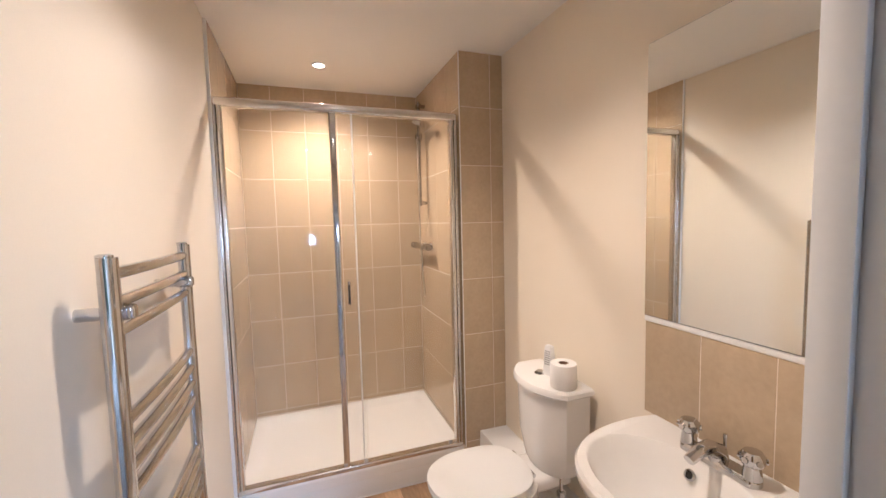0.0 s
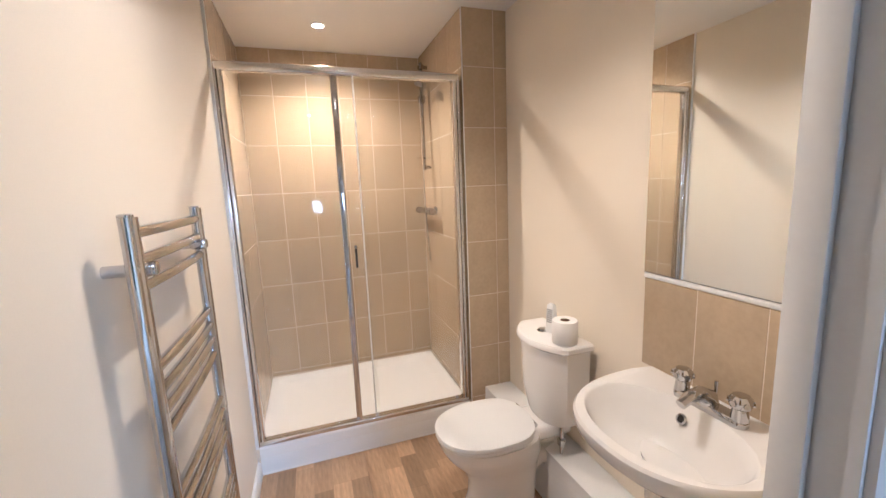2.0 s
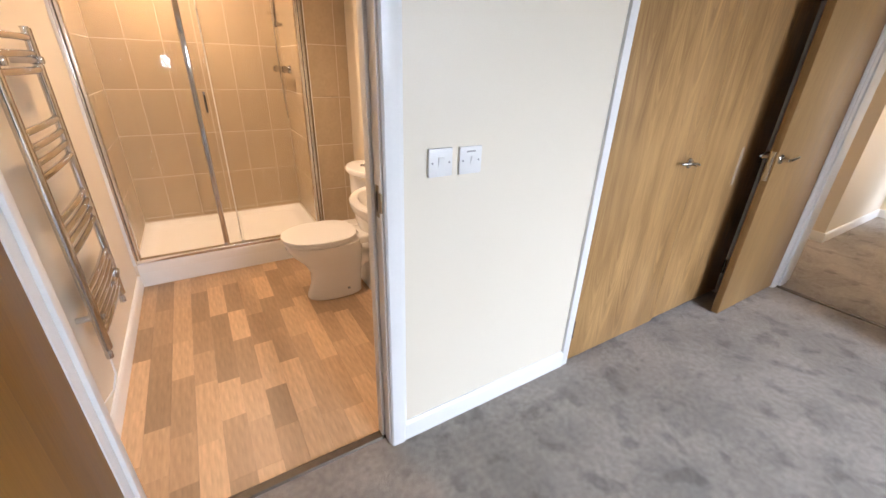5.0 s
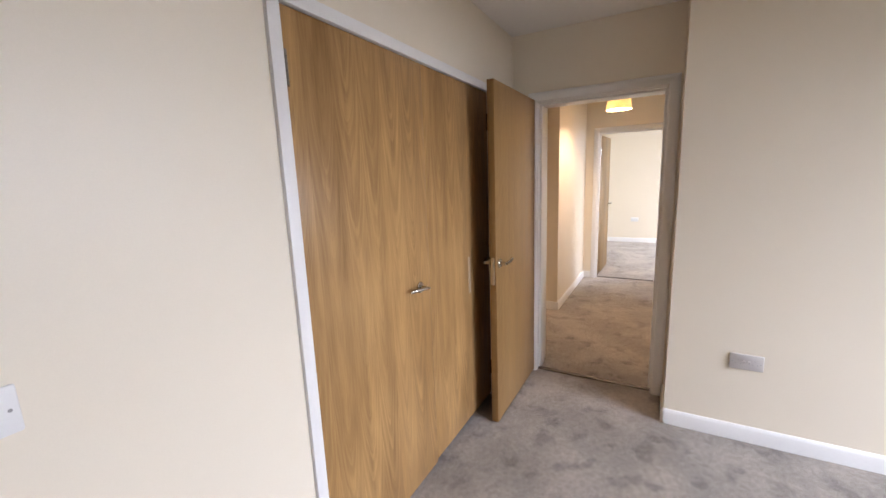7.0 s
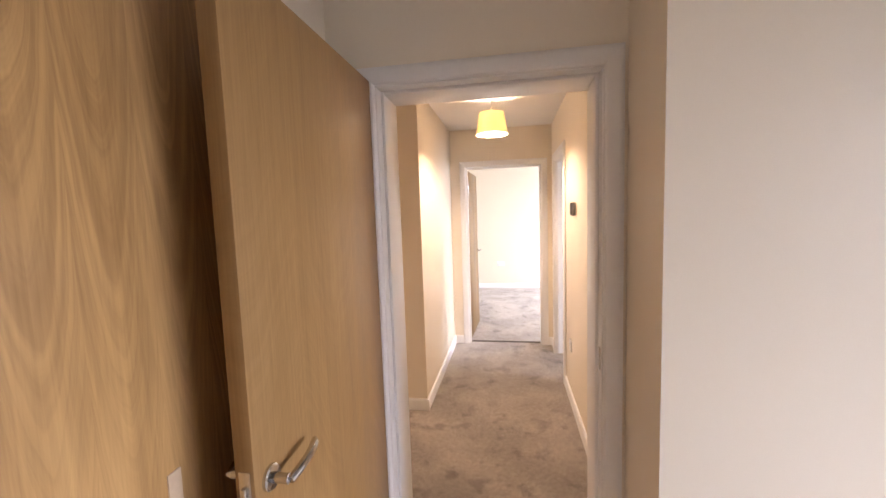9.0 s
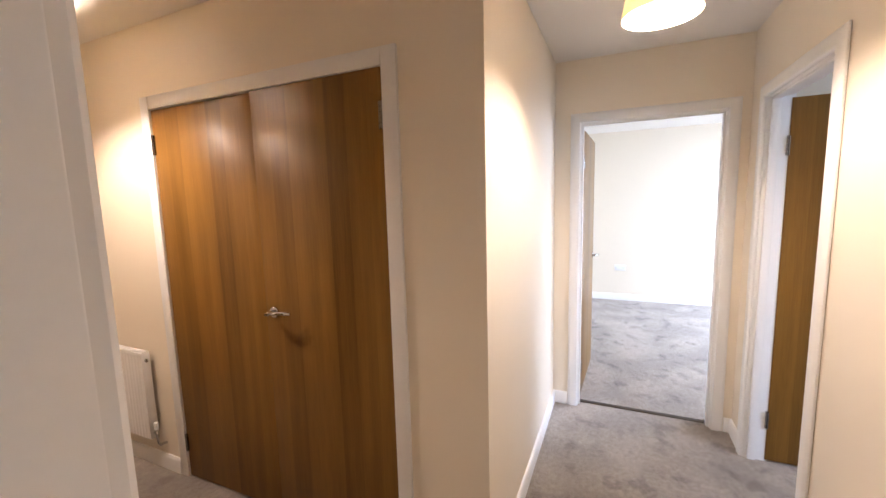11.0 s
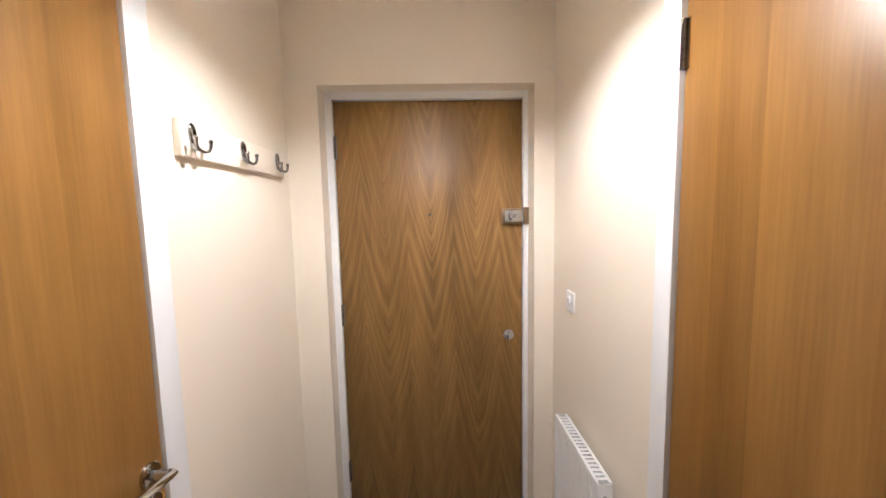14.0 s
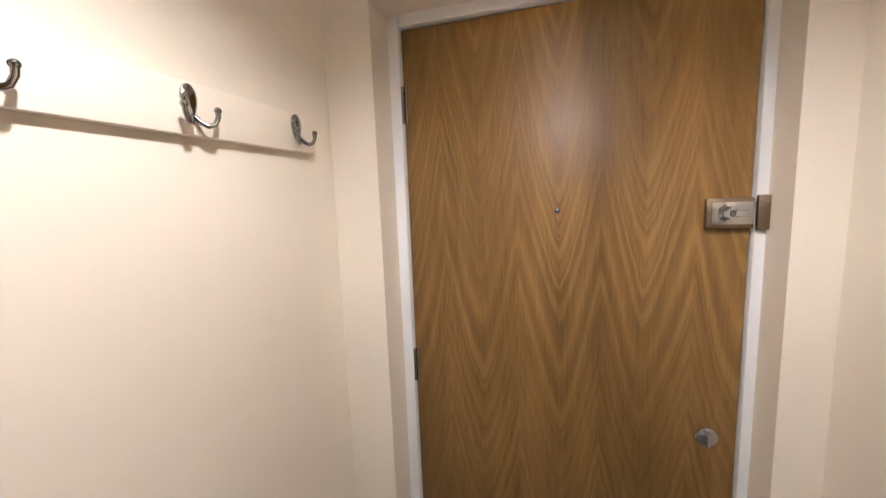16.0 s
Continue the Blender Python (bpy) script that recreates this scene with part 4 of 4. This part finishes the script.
bm = loft(bmesh.new(), [egg(0.545, 0.900, 0.215, 0.0), egg(0.548, 0.898, 0.210, 0.02), egg(0.575, 0.905, 0.190, 0.09), egg(0.580, 0.910, 0.190, 0.17), egg(0.545, 0.915, 0.235, 0.24),
                      egg(0.475, 0.915, 0.325, 0.32), egg(0.450, 0.905, 0.352, 0.365), egg(0.448, 0.905, 0.355, 0.392), egg(0.46, 0.90, 0.33, 0.398)])
part("bowl", bm, M_CERAMIC, b)
part("rear_shelf", boxed(0.80, 1.06, -0.105, 0.105, 0.345, 0.405, bevel=0.02, segments=3), M_CERAMIC, b)
part("trap", tubed([(0.86, 0, 0.17), (0.93, 0, 0.22), (0.98, 0, 0.20), (1.07, 0, 0.19)], 0.055, 18), M_CERAMIC, b)
part("seat", loft(bmesh.new(), [egg(0.440, 0.875, 0.362, 0.400), egg(0.436, 0.877, 0.368, 0.406), egg(0.436, 0.877, 0.368, 0.414), egg(0.440, 0.875, 0.362, 0.418)]), M_PLASTIC, b)
part("lid", loft(bmesh.new(), [egg(0.438, 0.878, 0.366, 0.420), egg(0.434, 0.880, 0.372, 0.426), egg(0.436, 0.879, 0.368, 0.436), egg(0.455, 0.868, 0.335, 0.442), egg(0.55, 0.80, 0.15, 0.445)]), M_PLASTIC, b, "closed white seat lid")
for y in (-0.07, 0.07):
    part("lid_hinge", tubed([(0.872, y - 0.02, 0.424), (0.872, y + 0.02, 0.424)], 0.010), M_CHROME, b)


def dee(x_back, depth, w, z, k=24, sag=0.42):
    """Cistern outline: straight back, bowed front."""
    out = [(x_back, w / 2, z)]
    for i in range(k + 1):
        u = -1 + 2 * i / k
        out.append((x_back - depth * (1 - sag * abs(u) ** 2.6), -u * w / 2, z))
    out.append((x_back, -w / 2, z))
    return out


bm = loft(bmesh.new(), [dee(1.085, 0.155, 0.27, 0.405), dee(1.089, 0.170, 0.30, 0.43), dee(1.089, 0.192, 0.345, 0.55), dee(1.089, 0.200, 0.358, 0.778)])
part("cistern", bm, M_CERAMIC, b)
bm = loft(bmesh.new(), [dee(1.091, 0.212, 0.384, 0.778), dee(1.093, 0.222, 0.396, 0.784), dee(1.093, 0.222, 0.396, 0.802), dee(1.089, 0.212, 0.380, 0.811), dee(1.075, 0.17, 0.32, 0.814)])
part("cistern_lid", bm, M_CERAMIC, b)
bt = part("flush_button", lathed([(0.002, 0.824), (0.019, 0.823), (0.022, 0.819), (0.026, 0.816), (0.027, 0.813)], (0.985, 0.03, 0), seg=24), M_CHROME, b)
part("fixing_cap", lathed([(0.002, 0.010), (0.008, 0.008), (0.010, 0.0)], (0.79, -0.10, 0.05), seg=12), M_GREY, b, "", )
v = part("inlet_valve", tubed([(0.99, -0.115, 0.27), (0.99, -0.115, 0.41)], 0.008, 12), M_CHROME, b)
part("valve_body", boxed(0.975, 1.005, -0.130, -0.100, 0.31, 0.345, bevel=0.006), M_CHROME, v)

solid("pipe_boxing", loft(bmesh.new(), [[(0.935, y + c, 0.0), (RX - 0.001, y, 0.0), (RX - 0.001, y, 0.248), (0.943 + 0.02 * (k == 0), y + c, 0.25)] for k, (y, c) in enumerate(((1.105, 0.045), (2.261, 0.0)))]), M_GLOSS, "white painted pipe boxing along the wall", "pipe boxing", "structure")

r = thing("toilet_roll", pose(0.990, 1.512, 0.814), "white toilet paper roll standing on the cistern", "toilet roll")
part("paper", lathed([(0.021, 0.0), (0.052, 0.0), (0.054, 0.003), (0.054, 0.098), (0.052, 0.101), (0.021, 0.101), (0.021, 0.0)], seg=36), M_PAPER, r)
part("core", lathed([(0.0195, 0.002), (0.0208, 0.002), (0.0208, 0.0995), (0.0195, 0.0995), (0.0195, 0.002)], seg=24), M_CARD, r)
# dark disc low in the core, its shade given as colour
part("core_shadow", lathed([(0.001, 0.002), (0.0195, 0.002), (0.0195, 0.004), (0.001, 0.004)], seg=24), M_DARK, r)
a = thing("air_freshener", pose(1.010, 1.640, 0.814, 0, 0, 15), "small white slotted plastic air freshener on cistern", "air freshener")
bm = loft(bmesh.new(), [[(x * s, y * s, z) for x, y, _ in rounded(-0.018, 0.018, -0.026, 0.026, 0.012, 0)] for z, s in ((0, 1.15), (0.01, 1.1), (0.10, 0.85), (0.128, 0.74), (0.134, 0.5))])
part("body", bm, M_PLASTIC, a)
for i in range(7):
    z = 0.05 + i * 0.0095
    # grey bar on the body paints the shade of a slot
    part("slot", boxed(-0.0195 + 0.0006 * i, -0.0145 + 0.0006 * i, -0.016, 0.014, z, z + 0.0042), M_GREY, a)

# basin
YB = 0.885
b = thing("washbasin", pose(0, YB, 0), "white ceramic pedestal washbasin with chrome mixer tap", "washbasin")


def bow(s, z, k=36, inset=0.0, back=1.117):
    """Basin outline: straight back at the wall, deep bowed front."""
    out = []
    W, D = 0.280 * s - inset, 0.478 * s - inset
    for i in range(k + 1):
        a = math.pi * (0.5 - i / k)
        out.append((back - 0.10 - (D - 0.10) * abs(math.cos(a)) ** 0.78, W * math.copysign(abs(math.sin(a)) ** 0.85, math.sin(a)), z))
    for i in range(11):
        out.append((back, W * 0.93 * (-1 + i / 5), z))
    return out


def pan(f, z, k=36):
    """Inner bowl outline, scaled by f about the waste."""
    ring = []
    cx, cy = 0.845, 0.0
    for a in [math.pi * (0.5 + i / k) for i in range(k + 1)] + [math.pi * (1.5 + (i + 0.5) / 11) for i in range(11)]:
        ring.append((cx + 0.170 * f * math.cos(a) * (1 if math.cos(a) < 0 else 0.92), cy + 0.232 * f * math.sin(a), z))
    return ring


bm = bmesh.new()
loft(bm, [bow(0.40, 0.66), bow(0.62, 0.69), bow(0.88, 0.755), bow(0.985, 0.80), bow(1.0, 0.825), bow(1.0, 0.838), bow(0.985, 0.846)] + [pan(1.0, 0.844), pan(0.97, 0.838), pan(0.90, 0.80), pan(0.75, 0.745), pan(0.50, 0.708), pan(0.16, 0.695)])
part("bowl", bm, M_CERAMIC, b)
bm = loft(bmesh.new(), [[(0.955 + 0.115 * g * math.cos(a) * (1 if math.cos(a) < 0 else 0.8), 0.105 * g * math.sin(a), z) for a in (2 * math.pi * j / 32 for j in range(32))] for z, g in ((0, 1.12), (0.03, 1.08), (0.10, 0.98), (0.45, 0.92), (0.62, 1.0), (0.715, 1.12))])
part("pedestal", bm, M_CERAMIC, b)
part("waste", lathed([(0.004, 0.704), (0.018, 0.706), (0.030, 0.705), (0.034, 0.700), (0.034, 0.696)], (0.855, 0, 0), seg=28), M_HOOK, b)
# dark disc on the waste paints the shade down the drain
part("waste_hole_shade", lathed([(0.001, 0.7065), (0.022, 0.7068), (0.001, 0.7070)], (0.855, 0, 0), seg=18), M_DARK, b)
o = part("overflow", lathed([(0.009, 0.0), (0.016, 0.0), (0.016, 0.004), (0.011, 0.006), (0.009, 0.003), (0.009, 0.0)], seg=20), M_CHROME, b, "", pose(0.976, 0.045, 0.797) @ Matrix.Rotation(radians(-62), 4, "Y"))
# dark disc inside the ring, shade of the overflow as colour
part("overflow_hole_shade", lathed([(0.001, 0.001), (0.009, 0.001), (0.001, 0.002)], seg=16), M_DARK, o)
t = part("mixer_tap", loft(bmesh.new(), [rounded(0.995, 1.045, -0.105, 0.105, 0.022, z) for z in (0.845, 0.858)] + [rounded(1.000, 1.040, -0.098, 0.098, 0.018, 0.866)]), M_CHROME, b, "chrome two-handle basin mixer")
part("spout", tubed([(1.02, 0, 0.86), (1.015, 0, 0.885), (0.985, 0, 0.902), (0.945, 0, 0.898), (0.912, 0, 0.882)], [0.026, 0.024, 0.020, 0.017, 0.014], 16), M_CHROME, t)
part("pop_up_rod", tubed([(1.045, 0, 0.86), (1.045, 0, 0.925)], [0.003, 0.005], 8), M_CHROME, t)
for y in (-0.085, 0.085):
    k = part("tap_pillar", lathed([(0.022, 0.862), (0.020, 0.88), (0.018, 0.895), (0.010, 0.898)], (1.02, y, 0), seg=22), M_CHROME, t)
    bm = bmesh.new()
    lathe(bm, [(0.012, 0.895), (0.024, 0.899), (0.028, 0.910), (0.027, 0.922), (0.020, 0.931), (0.003, 0.934)], (1.02, y, 0), seg=26)
    for j in range(6):
        g = j * math.pi / 3
        tube(bm, [(1.02 + 0.020 * math.cos(g), y + 0.020 * math.sin(g), 0.912), (1.02 + 0.031 * math.cos(g), y + 0.031 * math.sin(g), 0.914)], 0.0075, 8)
    part("tap_handle", bm, M_CHROME, k)

m = thing("wall_mirror", pose(1.10, 0, 0), "tall frameless mirror above the basin splashback", "mirror")
part("backing", boxed(-0.012, 0.0195, 0.606, 1.195, 1.178, 2.072), M_GREY, m, "dark mirror edge")
part("glass", boxed(-0.016, -0.012, 0.609, 1.192, 1.181, 2.069), M_MIRROR, m)
part("bead", boxed(-0.014, 0.0195, 0.600, 1.195, 1.160, 1.177, bevel=0.002), M_GLOSS, m, "white sealant bead")

part_strip = loft(bmesh.new(), [[(x, 0.405, 0.0), (x, 0.412, 0.007), (x, 0.44, 0.009), (x, 0.45, 0.001)] for x in (BATH[0], BATH[1])])
solid("threshold_strip", part_strip, M_STRIP, "thin metal strip between carpet and vinyl", "threshold strip", "structure")

# ---- pieces: tiles and floor planks ----
rng = random.Random(4)
TILE_Z = [0.195 + 0.3255 * k for k in range(-1, 7)]
tile_meshes = {}


def tile(owner, m, w, h):
    key = (round(w, 4), round(h, 4))
    if key not in tile_meshes:
        tile_meshes[key] = finish(boxed(0.0015, w - 0.0015, -0.008, 0.0, 0.0015, h - 0.0015, bevel=0.001, segments=1), "tile", M_TILE, False)
    ob = new("tile", tile_meshes[key])
    ob.parent = owner
    ob.matrix_basis = m @ pose(0, 0, 0, rng.uniform(-0.12, 0.12), 0, rng.uniform(-0.15, 0.15))


def tiled(owner, face, cols, zs, top):
    for u0, u1 in cols:
        for k, z in enumerate(zs):
            z1 = min(zs[k + 1] if k + 1 < len(zs) else top, top)
            z0 = max(z, 0.165) if owner.name != "wall_bath_pier" or "front" not in face else max(z, 0.0)
            if z1 - z0 > 0.02:
                tile(owner, faces[face](u0, z0), u1 - u0, z1 - z0)


faces = {"back": lambda u, z: pose(u, 3.135, z), "pier_front": lambda u, z: pose(u, 2.262, z),
         "left": lambda u, z: pose(LX + 0.006, u, z, 0, 0, 90), "right": lambda u, z: pose(0.858, u, z, 0, 0, -90)}
zs = TILE_Z
named = {o.name: o for o in scene.objects}
cx = [LX + 0.014] + [-0.175 + 0.217 * k for k in range(5)] + [0.850]
tiled(named["wall_bath_back"], "back", list(zip(cx, cx[1:])), zs, BATH_CEIL)
tiled(named["wall_bath_pier"], "pier_front", [(0.850, 1.040), (1.040, RX)], zs, BATH_CEIL)
cy = [2.262, 2.477, 2.692, 2.907, 3.127]
tiled(named["wall_bath_shower_side"], "left", list(zip(cy, cy[1:])), zs, BATH_CEIL)
cy = [2.254] + cy[1:]
for a, b in zip(cy, cy[1:]):
    for k, z in enumerate(zs):
        z0, z1 = max(z, 0.165), min(zs[k + 1] if k + 1 < len(zs) else BATH_CEIL, BATH_CEIL)
        if z1 - z0 > 0.02:
            tile(named["wall_bath_pier"], faces["right"](b, z0), b - a, z1 - z0)
solid("trim", boxed(0.8465, 0.8515, 2.2515, 2.2555, 0.165, BATH_CEIL - 0.001), M_GLOSS, "white plastic tile edge trim", "tile trim", "structure")
solid("trim", boxed(LX, LX + 0.015, 2.256, 2.2615, 0.165, BATH_CEIL - 0.001, bevel=0.002), M_GLOSS, "white plastic tile edge trim", "tile trim", "structure")

sp = thing("splashback", pose(1.10, 0, 0), "beige tiled splashback between basin and mirror", "splashback")
part("grout_bed", boxed(-0.0095, 0.0195, 0.560, 1.194, 0.842, 1.160), M_GROUT, sp)
for y0, y1 in ((1.194, 0.994), (0.994, 0.794), (0.794, 0.594)):
    tile(sp, pose(-0.003, y0, 0.842, 0, 0, -90), y0 - y1, 0.317)

fl = solid("floor_bath", boxed(LX, RX, 0.42, 2.40, -0.012, -0.003), M_PLANK, "oak effect vinyl plank floor of the bathroom", "floor", "structure")
plank_meshes = {}
PW = 0.0925
x = LX
while x < RX - 0.001:
    w = min(PW, RX - x)
    y = 0.42 - rng.choice((0.0, 0.08, 0.16, 0.24))
    while y < 2.30:
        ln = rng.choice((0.25, 0.31, 0.37))
        y0, y1 = max(y, 0.42), min(y + ln, 2.30)
        y += ln
        if y1 - y0 < 0.03:
            continue
        key = (round(w, 3), round(y1 - y0, 3))
        if key not in plank_meshes:
            plank_meshes[key] = finish(boxed(0.0002, key[0] - 0.0002, 0.0002, key[1] - 0.0002, -0.003, 0.0, bevel=0.0003, segments=1), "plank", M_PLANK, False)
        ob = new("plank", plank_meshes[key])
        ob.parent = fl
        ob.matrix_basis = pose(x, y0, 0)
    x += PW
